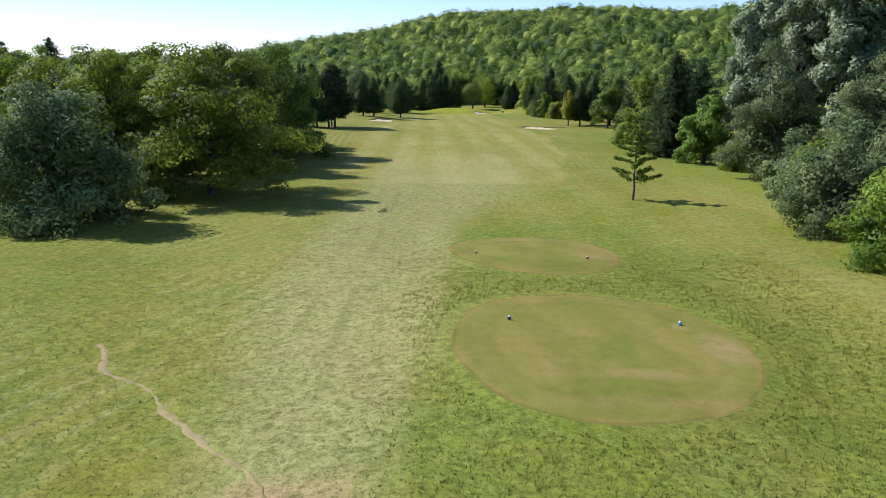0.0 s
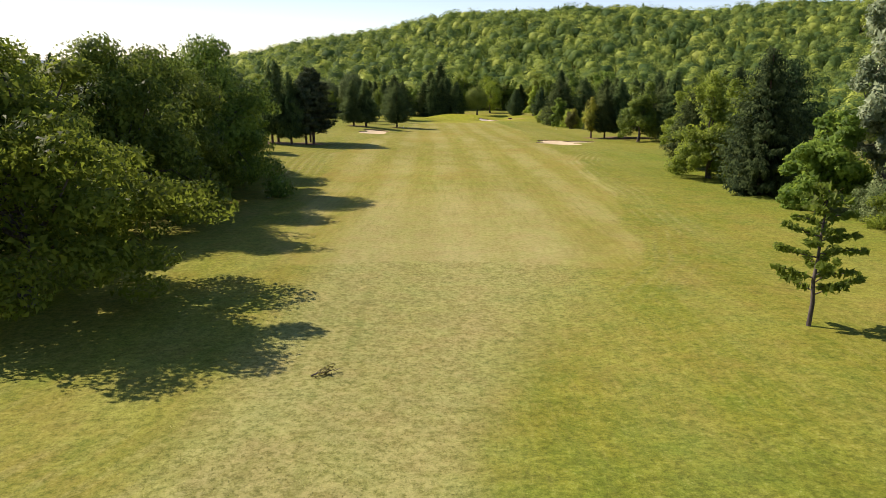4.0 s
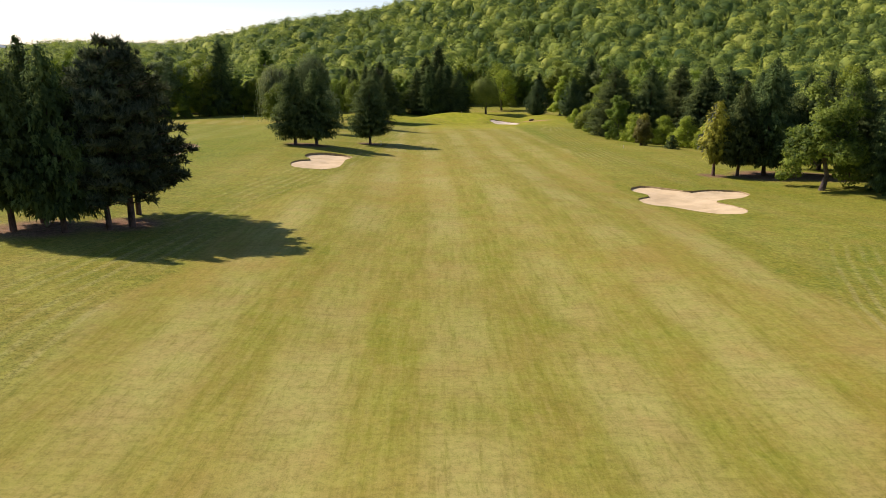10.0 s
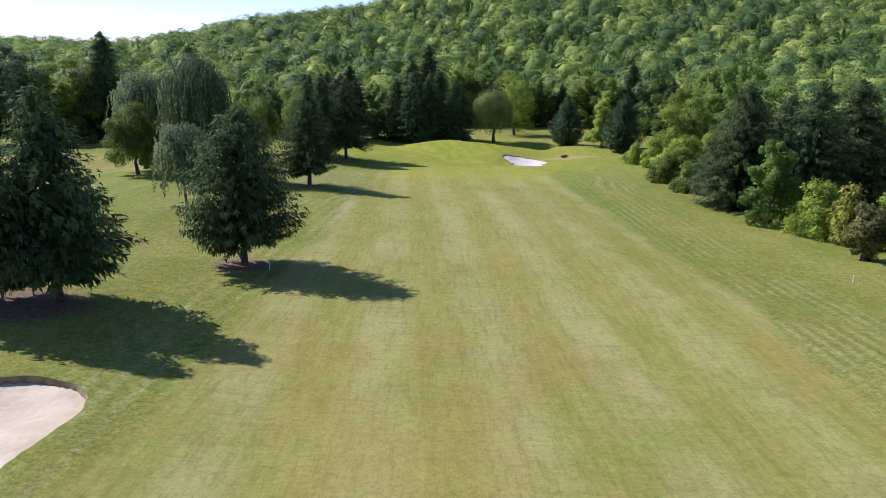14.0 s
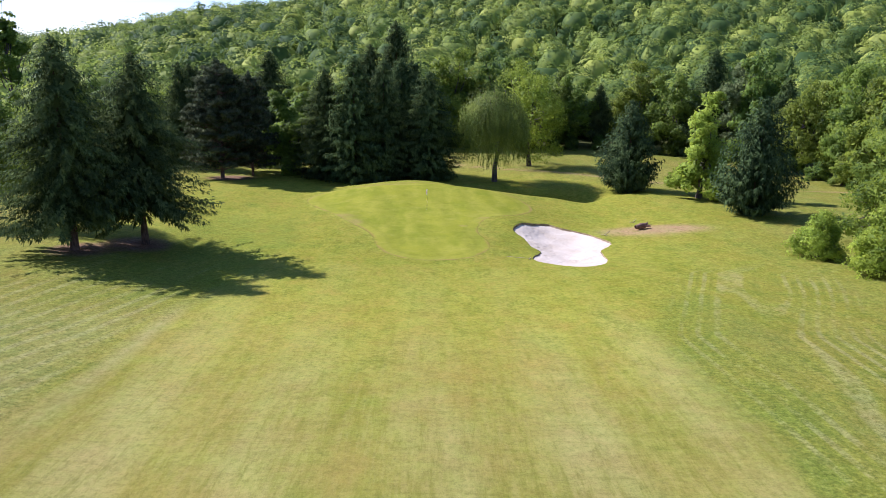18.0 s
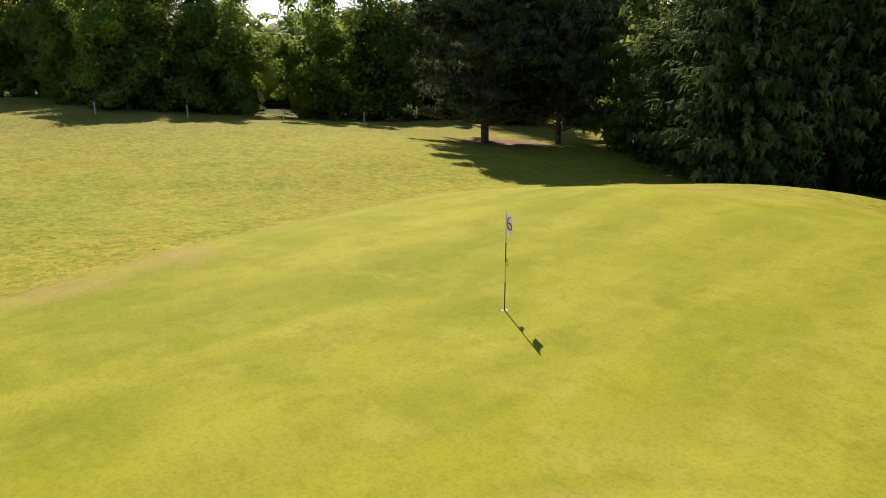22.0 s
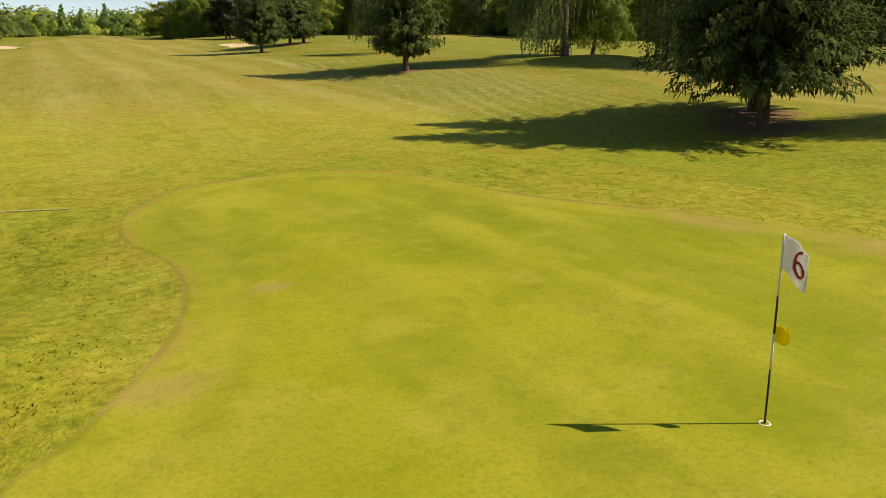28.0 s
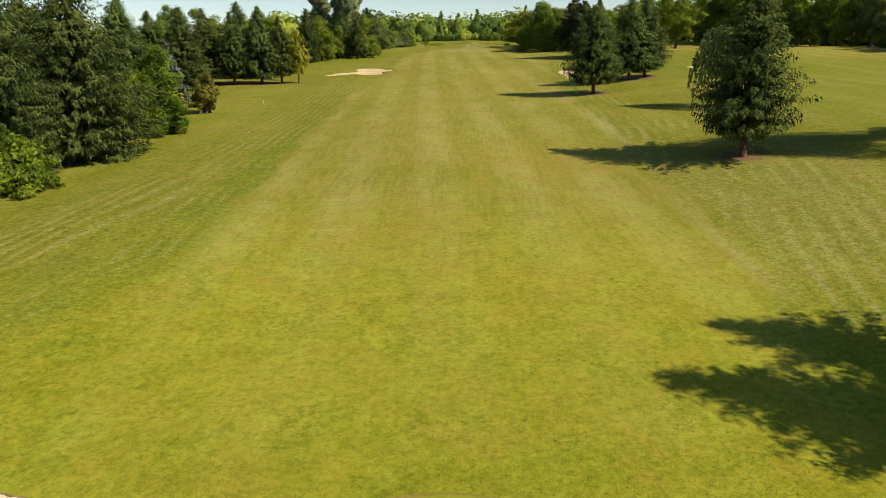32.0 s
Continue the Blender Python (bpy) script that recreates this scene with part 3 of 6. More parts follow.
    dry = pale * 0.56
    rim = smooth(-0.9, -0.2, x - left) * (1 - smooth(-0.1, 0.4, x - left)) * smooth(232, 242, y) * (1 - smooth(289, 295, y))
    dry = np.maximum(dry, 0.5 * rim)
    dry = np.maximum(dry, 0.2 * smooth(-24, -19, x) * (1 - smooth(-10.5, -8.5, x)) * smooth(258, 266, y) * (1 - smooth(284, 289, y)))
    spread(me, "dry", dry)
    lush = 0.7 * smooth(20, 30, x) * (1 - smooth(45, 60, x)) * smooth(40, 60, y) * (1 - smooth(130, 150, y))
    lush = np.maximum(lush, 0.6 * smooth(-0.6, 0.8, x - pale_r) * (1 - smooth(10, 15, x)) * (1 - smooth(40, 50, y)))
    lush = np.maximum(lush, 0.25 * smooth(-10, -14, x) * (1 - smooth(52, 58, y)))
    lush = np.maximum(lush, 0.12 * smooth(285, 300, y) * (1 - smooth(340, 352, y)))
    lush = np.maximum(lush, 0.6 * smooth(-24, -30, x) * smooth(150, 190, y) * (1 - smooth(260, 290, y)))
    # darker green strip of rough to the left of this line
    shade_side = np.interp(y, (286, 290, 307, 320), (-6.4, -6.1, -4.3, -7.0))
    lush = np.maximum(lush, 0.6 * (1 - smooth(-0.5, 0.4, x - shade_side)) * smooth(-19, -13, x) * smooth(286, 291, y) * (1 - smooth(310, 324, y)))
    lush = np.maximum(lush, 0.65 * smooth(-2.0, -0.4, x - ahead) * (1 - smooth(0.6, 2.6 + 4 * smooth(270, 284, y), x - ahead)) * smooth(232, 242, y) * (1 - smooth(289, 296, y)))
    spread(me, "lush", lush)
    lit = np.zeros(len(x))
    for cx, cy, r in TREES_LITTER:
        lit = np.maximum(lit, 1 - smooth(0.45, 1.05, np.hypot(x - cx, y - cy) / r))
    # where the turf colour is darkened to stand for shade beneath the woods
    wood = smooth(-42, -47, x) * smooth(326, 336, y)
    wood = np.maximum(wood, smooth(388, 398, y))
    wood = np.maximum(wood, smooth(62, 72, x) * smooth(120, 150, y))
    spread(me, "wood_shade", wood)
    lit = np.maximum(lit, 0.25 * smooth(-17, -23, x) * smooth(56, 64, y) * (1 - smooth(104, 112, y)))
    spread(me, "litter", lit)


def ground_sheet():
    def steps(lo, hi, d, reach, outer):
        s, out = d, []
        a = hi
        while a < outer[1]:
            s *= 1.18
            a += s
            out.append(a)
        s, a, low = d, lo, []
        while a > outer[0]:
            s *= 1.18
            a -= s
            low.append(a)
        return np.array(low[::-1] + list(np.arange(lo, hi + d / 2, d)) + out)
    xs, ys = steps(-50, 52, 0.9, 0, (-3600, 3600)), steps(-6, 360, 0.95, 0, (-3600, 4200))
    gx, gy = np.meshgrid(xs, ys)
    x, y = gx.ravel(), gy.ravel()
    z = height(x, y)
    for _, poly in BUNKERS:
        c = poly.mean(axis=0)
        near = np.hypot(x - c[0], y - c[1]) < 20
        z[near] -= 1.0 * (inside_by(x[near], y[near], poly) > -0.15)
    nx, ny = len(xs), len(ys)
    i = (np.arange(ny - 1)[:, None] * nx + np.arange(nx - 1)).ravel()
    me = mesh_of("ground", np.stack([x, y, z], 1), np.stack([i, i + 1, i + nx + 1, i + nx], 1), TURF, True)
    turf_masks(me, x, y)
    return tagged(new("ground", me), "mown rough and dry striped fairway turf on a valley floor", "ground", kind="structure")


def outward(poly):
    """Unit normals of a closed curve, pointing out of it."""
    tan = np.roll(poly, -1, 0) - np.roll(poly, 1, 0)
    nor = np.stack([tan[:, 1], -tan[:, 0]], 1) / np.linalg.norm(tan, axis=1)[:, None]
    return -nor if inside_by(*(poly[0] + nor[0] * 0.5)[:, None], poly)[0] > 0 else nor


def patch(name, poly, lift, mat, label, worn=(), rim=0.65):
    """A closely mown patch that stands a finger's width above the ground round it."""
    c = poly.mean(axis=0)
    rings = np.sqrt(np.linspace(0.0008, 1, 30))
    pts = np.concatenate([c + (poly - c) * r for r in rings] + [poly + outward(poly) * 0.75])
    n = len(poly)
    z = height(pts[:, 0], pts[:, 1]) + lift
    z[-n:] -= lift + 0.035
    faces = [(a * n + b, a * n + (b + 1) % n, (a + 1) * n + (b + 1) % n, (a + 1) * n + b) for a in range(len(rings)) for b in range(n)]
    faces.append(tuple(range(n - 1, -1, -1)))
    me = mesh_of(name, np.column_stack([pts, z]), faces, mat, True)
    w = np.zeros(len(pts))
    for cx, cy, rx, ry, k in worn:
        w = np.maximum(w, k * (1 - smooth(0.4, 1.1, np.hypot((pts[:, 0] - cx) / rx, (pts[:, 1] - cy) / ry))))
    k = np.arange(n)
    w[-2 * n:] = np.maximum(w[-2 * n:], np.tile(rim * (0.55 + 0.45 * np.sin(k * 0.13 + 1) * np.sin(k * 0.049)), 2))
    spread(me, "worn", w)
    spread(me, "rim_gap", inside_by(pts[:, 0], pts[:, 1], poly))
    me.materials.append(TURF)
    for p in me.polygons[(len(rings) - 1) * n:len(rings) * n]:
        p.material_index = 1
    turf_masks(me, pts[:, 0], pts[:, 1])
    ob = new(name, me)
    if ob.data.polygons[0].normal.z < 0:
        me.flip_normals()
    return tagged(ob, label, "turf", kind="structure")


def sand_bunker(poly, lip, label, sand=None):
    """Sand hollow: the sand, a steep earth face below the turf edge, and the turf shoulder round it."""
    base = tagged(new("sand_bunker"), label, "bunker", group="bunkers of the hole", kind="structure")
    lo, hi = poly.min(axis=0) - 0.6, poly.max(axis=0) + 0.6
    d = 0.13
    xs, ys = np.arange(lo[0], hi[0], d), np.arange(lo[1], hi[1], d)
    gx, gy = np.meshgrid(xs, ys)
    sd = inside_by(gx, gy, poly)
    rng = np.random.default_rng(5)
    rough = rng.normal(0, 0.012, gx.shape) + 0.03 * np.sin(gx * 2.1 + np.sin(gy * 1.3)) * np.sin(gy * 1.7)
    mid = poly.mean(axis=0)
    span = max(np.ptp(poly[:, 0]), np.ptp(poly[:, 1])) * 0.5

    def drop(x, y):
        """How far the sand lies below the turf: deep under the far bank, almost flush at the near one."""
        return 0.025 + lip * np.clip(0.5 + 0.5 * (0.94 * (y - mid[1]) - 0.34 * (x - mid[0])) / span, 0, 1)
    for _ in range(9 if sand else 3):
        a, turn = mid + rng.normal(0, 0.22, 2) * np.ptp(poly, axis=0), rng.uniform(0, 6.28)
        for k in range(rng.integers(5, 14)):
            fx, fy = a + 0.62 * k * np.array((math.cos(turn), math.sin(turn))) + (-1) ** k * 0.13 * np.array((-math.sin(turn), math.cos(turn)))
            turn += rng.normal(0, 0.12)
            r2 = (gx - fx) ** 2 + (gy - fy) ** 2
            rough = rough - 0.05 * np.exp(-r2 / 0.025) + 0.02 * np.exp(-(np.sqrt(r2) - 0.27) ** 2 / 0.012)
    z = height(gx, gy) - drop(gx, gy) - 0.16 * smooth(0, 2.6, sd) + rough
    keep = sd > -0.45
    idx = -np.ones(gx.shape, int)
    idx[keep] = np.arange(keep.sum())
    q = np.stack([idx[:-1, :-1], idx[:-1, 1:], idx[1:, 1:], idx[1:, :-1]], -1).reshape(-1, 4)
    q = q[(q >= 0).all(axis=1)]
    part("sand", mesh_of("sand", np.stack([gx[keep], gy[keep], z[keep]], 1), q, sand or SAND, True), base)
    n = len(poly)
    tan = np.roll(poly, -1, 0) - np.roll(poly, 1, 0)
    tan /= np.linalg.norm(tan, axis=1)[:, None]
    area = 0.5 * np.sum(poly[:, 0] * np.roll(poly[:, 1], -1) - np.roll(poly[:, 0], -1) * poly[:, 1])
    nor = np.stack([tan[:, 1], -tan[:, 0]], 1) * (1 if area > 0 else -1)
    wob = 0.02 * np.sin(np.arange(n) * 0.9) + rng.normal(0, 0.015, n)
    rows = [(1.9, -0.03), (1.5, 0.012), (0.6, 0.025), (0.12, 0.035), (-0.03, 0.02)]
    v, f = [], []
    for off, up in rows:
        p = poly + nor * (off + (wob if off < 0.5 else 0))[:, None] if off < 0.5 else poly + nor * off
        v.append(np.column_stack([p, height(p[:, 0], p[:, 1]) + up]))
    v = np.concatenate(v)
    for a in range(len(rows) - 1):
        for b in range(n):
            f.append((a * n + b, a * n + (b + 1) % n, (a + 1) * n + (b + 1) % n, (a + 1) * n + b))
    me = mesh_of("turf_edge", v, f, TURF, True)
    if sum(p.normal.z for p in me.polygons) < 0:
        me.flip_normals()
    turf_masks(me, v[:, 0], v[:, 1])
    part("turf_edge", me, base)
    p0, p1 = poly + nor * (-0.03 + wob)[:, None], poly + nor * (-0.14 + wob)[:, None] + rng.normal(0, 0.02, (n, 2))
    top = np.column_stack([p0, height(p0[:, 0], p0[:, 1]) + 0.02])
    low = np.column_stack([p1, height(p1[:, 0], p1[:, 1]) - drop(p1[:, 0], p1[:, 1]) - 0.15])
    f = [(b, (b + 1) % n, n + (b + 1) % n, n + b) for b in range(n)]
    part("earth_face", mesh_of("earth_face", np.concatenate([top, low]), f, EARTH), base, "dark cut earth face under the turf")
    return base


ground_sheet()
patch("putting_green", GREEN, 0.03, GREEN_TURF, "closely mown yellow-green putting green with a crest at its back",
      ((-2.5, 317, 2.5, 1.5, 0.5), (9.3, 313.9, 0.5, 0.35, 0.6), (11.4, 317.3, 0.8, 0.5, 0.5), (0, 335, 5, 1.6, 0.4), (-0.8, 314.2, 1.2, 1.6, 0.5), (4.0, 337.6, 4.0, 1.2, 0.55)), 0.95)


def trodden_path(pts):
    """Narrow bare line in the grass, ragged and broken in places."""
    p = np.array(pts, float)
    t = np.concatenate([[0], np.cumsum(np.linalg.norm(np.diff(p, axis=0), axis=1))])
    s = np.arange(0, t[-1], 0.22)
    c = np.stack([np.interp(s, t, p[:, k]) for k in (0, 1)], 1)
    g = np.random.default_rng(8)
    c += np.stack([0.12 * np.sin(s * 1.7) + g.normal(0, 0.03, len(s)), 0.1 * np.sin(s * 1.3 + 1)], 1)
    d = np.gradient(c, axis=0)
    d /= np.linalg.norm(d, axis=1)[:, None]
    nor = np.stack([d[:, 1], -d[:, 0]], 1)
    w = (0.075 + 0.035 * np.sin(s * 0.9) + g.normal(0, 0.03, len(s))).clip(0.015, 0.15)
    v = []
    for k, up in ((-1.0, 0.0), (-0.6, 0.022), (0.6, 0.022), (1.0, 0.0)):
        q = c + nor * (k * w)[:, None]
        v.append(np.column_stack([q, height(q[:, 0], q[:, 1]) + up]))
    n = len(s)
    f = [(a * n + b, a * n + b + 1, (a + 1) * n + b + 1, (a + 1) * n + b) for a in range(3) for b in range(n - 1)]
    me = mesh_of("path", np.concatenate(v), f, PATH_SOIL, True)
    if sum(q.normal.z for q in me.polygons) < 0:
        me.flip_normals()
    return tagged(new("path", me), "narrow trodden line of bare soil in the grass", "path", kind="structure")


trodden_path(WAY)
patch("tee_back", TEE_BACK, 0.02, TEE_TURF, "mown oval tee with a worn brown patch", ((8.7, 20.9, 0.9, 1.7, 0.85), (8.1, 22.9, 0.4, 0.5, 0.9), (5.6, 18.4, 2.2, 0.5, 0.45), (3.0, 18.6, 0.25, 1.2, 0.35), (5.0, 16.5, 3.2, 0.5, 0.3)))
patch("tee_front", TEE_FRONT, 0.02, TEE_TURF, "smaller mown oval tee, dry in places", ((7.4, 34.2, 1.0, 1.8, 0.45), (4.4, 38.8, 2.5, 0.5, 0.4)))
sand_bunker(BUNKERS[0][1], 0.26, "kidney-shaped fairway bunker of pale sand before the spruces")
sand_bunker(BUNKERS[1][1], 0.15, "three-lobed fairway bunker of pale sand")
sand_bunker(BUNKERS[2][1], 0.13, "white sand bunker beside the putting green", SAND_WHITE)
sand_bunker(BUNKERS[3][1], 0.3, "bunker of pale sand in the neighbouring rough")

# ---- trees ----
def tube(v, f, pts, radii, sides=7):
    """Adds a tapered limb through pts to the lists v and f."""
    pts = np.asarray(pts, float)
    start = len(v)
    for k, (p, r) in enumerate(zip(pts, radii)):
        d = pts[min(k + 1, len(pts) - 1)] - pts[max(k - 1, 0)]
        d = d / (np.linalg.norm(d) + 1e-9)
        a = np.cross(d, (0.31, 0.95, 0.05))
        a /= np.linalg.norm(a) + 1e-9
        b = np.cross(d, a)
        for s in range(sides):
            g = 2 * math.pi * s / sides
            v.append(p + r * (a * math.cos(g) + b * math.sin(g)))
    for k in range(len(pts) - 1):
        for s in range(sides):
            i, j = start + k * sides + s, start + k * sides + (s + 1) % sides
            f.append((i, j, j + sides, i + sides))


def bend(rng, a, b, n, wander):
    """A crooked way from a to b."""
    t = np.linspace(0, 1, n)[:, None]
    p = np.asarray(a) * (1 - t) + np.asarray(b) * t
    p[1:-1] += rng.normal(0, wander, (n - 2, 3))
    return p


def unit(v):
    return v / (np.linalg.norm(v, axis=1)[:, None] + 1e-9)


def sprays(centre, along, across, length, width):
    """Leaf sprays: one pointed blade for each centre."""
    n = len(centre)
    L, W = (np.broadcast_to(np.asarray(q, float), (n,))[:, None] for q in (length, width))
    v = np.stack([centre - along * L * 0.42 - across * W * 0.5, centre - along * L * 0.26 + across * W * 0.5, centre + along * L * 0.58], 1)
    return v.reshape(-1, 3), np.arange(n * 3).reshape(n, 3)


def cloud(rng, centres, radii, per, size, flat=0.75, droop=0.25, hang=0.0):
    """Leaf sprays round clump centres, more of them near each clump's skin, facing outwards and up."""
    c = np.repeat(centres, per, axis=0)
    r = np.repeat(radii, per)[:, None]
    d = unit(rng.normal(size=(len(c), 3)))
    p = c + d * r * rng.uniform(0.25, 1.0, (len(c), 1)) ** 0.5 * np.array((1, 1, flat))
    nor = unit(d * 0.9 + rng.normal(0, 0.55, d.shape) + np.array((0, 0, 0.35)))
    along = unit(np.cross(nor, unit(rng.normal(size=d.shape))))
    along = unit(along + np.array((0, 0, -droop)))
    if hang:
        along = unit(along * (1 - hang) + np.array((0, 0, -hang)))
    across = unit(np.cross(nor, along))
    s = size * rng.uniform(0.6, 1.35, len(c))
    return sprays(p, along, across, s * 1.25, s * (0.75 if not hang else 0.35))


def crown_mesh(v, f, leaf, outward, own=0.3):
    """Leaf mesh whose sprays catch the light by the side of the crown that they grow on, each with some lean of its own."""
    q = v.reshape(-1, 3, 3)
    face = unit(np.cross(q[:, 1] - q[:, 0], q[:, 2] - q[:, 0]))
    flip = (face * outward).sum(axis=1) < 0
    f = np.where(flip[:, None], f[:, ::-1], f)
    face[flip] *= -1
    nor = unit(unit(outward) * (1 - own) + face * own)
    return mesh_of("crown", v, f, leaf, True, np.repeat(nor, 3, axis=0))


def thing(name, label, category, group=""):
    return tagged(new(name), label, category, group)


def broadleaf(name, h, w, seed, leaf, bark=None, clear=0.18, clumps=70, per=85, size=0.34, label="", category="tree", hang=0.0, full=0.5, flat=0.8, stems=1, dome=False):
    """Trunk with limbs that fork to the leaf clumps; an uneven crown with gaps."""
    rng = np.random.default_rng(seed)
    ob = thing(name, label, category)
    z0 = h * clear
    v, f = [], []
    mid = (h + z0) / 2
    boughs = max(8, clumps // (4 if full >= 0.6 else 5))
    turn = np.arange(boughs) * 2.39996 + rng.uniform(0, 6.28)
    up = np.clip(1 - 2 * (np.arange(boughs) + 0.5) / boughs + rng.normal(0, 0.10, boughs), -0.97, 0.97)
    flat_r = np.sqrt(1 - up * up)
    d = np.stack([np.cos(turn) * flat_r, np.sin(turn) * flat_r, up], 1) + rng.normal(0, 0.10, (boughs, 3))
    d = unit(d)
    rad = rng.uniform(0.9 if full >= 0.6 else 0.80, 1.0, boughs)[:, None]
    lobe = 1 + 0.13 * np.sin(np.arctan2(d[:, 1], d[:, 0]) * 3 + seed)[:, None] + 0.08 * np.sin(d[:, 2] * 5 + seed)[:, None]
    c = d * rad * lobe * np.array((w * 0.425, w * 0.425, (h - z0) * 0.43))
    low = c[:, 2] < 0
    c[low, :2] *= 1.06
    if dome:
        c[:, 2] = z0 + 0.07 * h + abs(d[:, 2]) ** (1.15 if clear else 1.55) * rad[:, 0] * lobe[:, 0] * (h * 0.86 - z0)
        c[:, :2] *= 0.86 + 0.17 * smooth(0.05, 0.32, c[:, 2:] / h)
    else:
        c[:, 2] += mid
    own = -(-clumps // boughs)
    bough = np.repeat(c, own, axis=0)
    off = unit(rng.normal(size=bough.shape)) * rng.uniform(0.35, 1.0, (len(bough), 1)) * np.array((0.15 * w, 0.15 * w, 0.10 * w * (flat + 0.3)))
    tilt = bough[:, :2] / (np.linalg.norm(bough[:, :2], axis=1)[:, None] + 1e-6)
    off[:, 2] -= 0.45 * (off[:, :2] * tilt).sum(axis=1)
    c = bough + off
    clumps = len(c)
    rr = rng.uniform(0.072, 0.130, clumps) * w * (1.25 if full >= 0.6 else 1.0)
    for k in range(stems):
        foot = np.array((0, 0, -0.15)) + (rng.normal(0, 0.35, 3) * (1, 1, 0) if stems > 1 else 0)
        top = np.array((rng.normal(0, 0.03) * w, rng.normal(0, 0.03) * w, z0 + (h - z0) * 0.62))
        r0 = min(0.022 * h + 0.05, 0.32)
        way = bend(rng, foot, top, 6, 0.02 * w)
        tube(v, f, way, np.linspace(r0, r0 * 0.3, 6) * (1.35, 1, 0.95, 0.9, 0.9, 1), 9)
        for i in rng.choice(clumps, min(clumps, 16 // stems + 3), replace=False):
            s = rng.integers(2, 5)
            tube(v, f, bend(rng, way[s], c[i], 4, 0.03 * w), (r0 * 0.42, r0 * 0.3, r0 * 0.18, r0 * 0.06), 5)
    part("trunk", mesh_of("trunk", v, f, bark or BARK, True), ob)
    lv, lf = cloud(rng, c, rr, per, size, flat * 0.85, 0.25, hang)
    heart = np.array((0, 0, z0 + 0.42 * (h - z0)))
    c2 = heart + (c - heart) * rng.uniform(0.45, 0.80, (clumps, 1))
    iv, jf = cloud(rng, c2, rr * 1.5, 44, size * 1.45, flat)
    base = np.concatenate([np.repeat(c, per, axis=0), np.repeat(c2, 44, axis=0)])
    lv, lf = np.concatenate([lv, iv]), np.concatenate([lf, jf + len(lv)])
    at = lv.reshape(-1, 3, 3).mean(axis=1)
    whole = unit((at - (0, 0, z0 + 0.35 * (h - z0))) / (w, w, h - z0))
    part("crown", crown_mesh(lv, lf, leaf, unit(at - base) * 0.7 + whole * 0.55 + np.array((0, 0, 0.2)), 0.36), ob)
    return ob


def spruce(name, h, w, seed, leaf, clear=0.1, label="", category="tree", lift=-0.25, whorl=0.34, thick=1.0, shape=0.85, rough=0.16, bark=None, size=1.0, step=0.33):
    """Conifer: whorls of drooping branches with hanging sprays of needles."""
    rng = np.random.default_rng(seed)
    ob = thing(name, label, category)
    v, f = [], []
    r0 = 0.013 * h + 0.07
    tube(v, f, bend(rng, (0, 0, -0.15), (rng.normal(0, 0.1), rng.normal(0, 0.1), h * 0.98), 7, 0.03), np.linspace(r0, 0.02, 7) * (1.25, 1, 1, 1, 1, 1, 1), 8)
    cs, al, ac, ln, wd = [], [], [], [], []
    z = h * clear
    lobes = rng.uniform(0, 6.28, 3)
    while z < h * 0.985:
        q = (z - h * clear) / (h * (1 - clear))
        reach = 0.5 * w * (1 - q) ** shape * (0.62 + 0.38 * smooth(-0.03, 0.2, q)) + 0.12
        for k in range(max(4, int((11 * (1 - q) + 4) * thick))):
            g = rng.uniform(0, 6.283)
            L = reach * rng.uniform(1 - 1.6 * rough, 1 + rough) * (1 + 0.12 * math.sin(2 * g + lobes[0]) + 0.08 * math.sin(3 * g + lobes[1] + z))
            zz = z + rng.uniform(-0.2, 0.2)
            out = np.array((math.cos(g), math.sin(g), 0))
            side = np.array((-math.sin(g), math.cos(g), 0))
            n = max(2, int(L / step))
            for s in range(n):
                t = (s + rng.uniform(0.3, 1.0)) / n
                if t < 0.22 and n > 4:
                    continue
                p = out * L * t + np.array((0, 0, zz + L * (lift * t + 0.22 * t * t) + rng.normal(0, 0.05)))
                for sg in (-1, 1, 0):
                    a = out * 0.75 + side * sg * rng.uniform(0.25, 0.95) + np.array((0, 0, rng.uniform(-0.95, 0.15)))
                    if sg == 0:
                        a = out * rng.uniform(-0.2, 0.5) + side * rng.normal(0, 0.3) + np.array((0, 0, -1.0))
                    cs.append(p + side * sg * 0.12 + np.array((0, 0, rng.normal(0, 0.10) - (0.22 * size if sg == 0 else 0))))
                    al.append(a)
                    ac.append(side * 0.7 + out * sg * -0.5 + np.array((0, 0, rng.normal(0, 0.35))))
                    ln.append(rng.uniform(0.6, 1.1) * (0.6 + 0.4 * (1 - q)) * size)
                    wd.append(rng.uniform(0.22, 0.38) * size)
        for k in range(int(2 + 6 * (1 - q))):
            g = rng.uniform(0, 6.283)
            L = reach * rng.uniform(0.1, 0.5)
            cs.append(np.array((math.cos(g) * L, math.sin(g) * L, z + rng.normal(0, 0.2))))
            al.append(np.array((rng.normal(0, 0.5), rng.normal(0, 0.5), -0.8)))
            ac.append(np.array((-math.sin(g), math.cos(g), rng.normal(0, 0.3))))
            ln.append(rng.uniform(0.9, 1.5) * min(1.0, reach / 2.2))
            wd.append(rng.uniform(0.5, 0.8) * min(1.0, reach / 2.2))
        z += whorl * (0.75 + 0.5 * (1 - q)) * rng.uniform(0.8, 1.2)
    part("trunk", mesh_of("trunk", v, f, bark or BARK_RED, True), ob)
    al, ac = unit(np.array(al)), np.array(ac)
    nor = unit(np.cross(al, ac))
    cs = np.array(cs)
    lv, lf = sprays(cs, al, unit(np.cross(nor, al)), np.array(ln), np.array(wd))
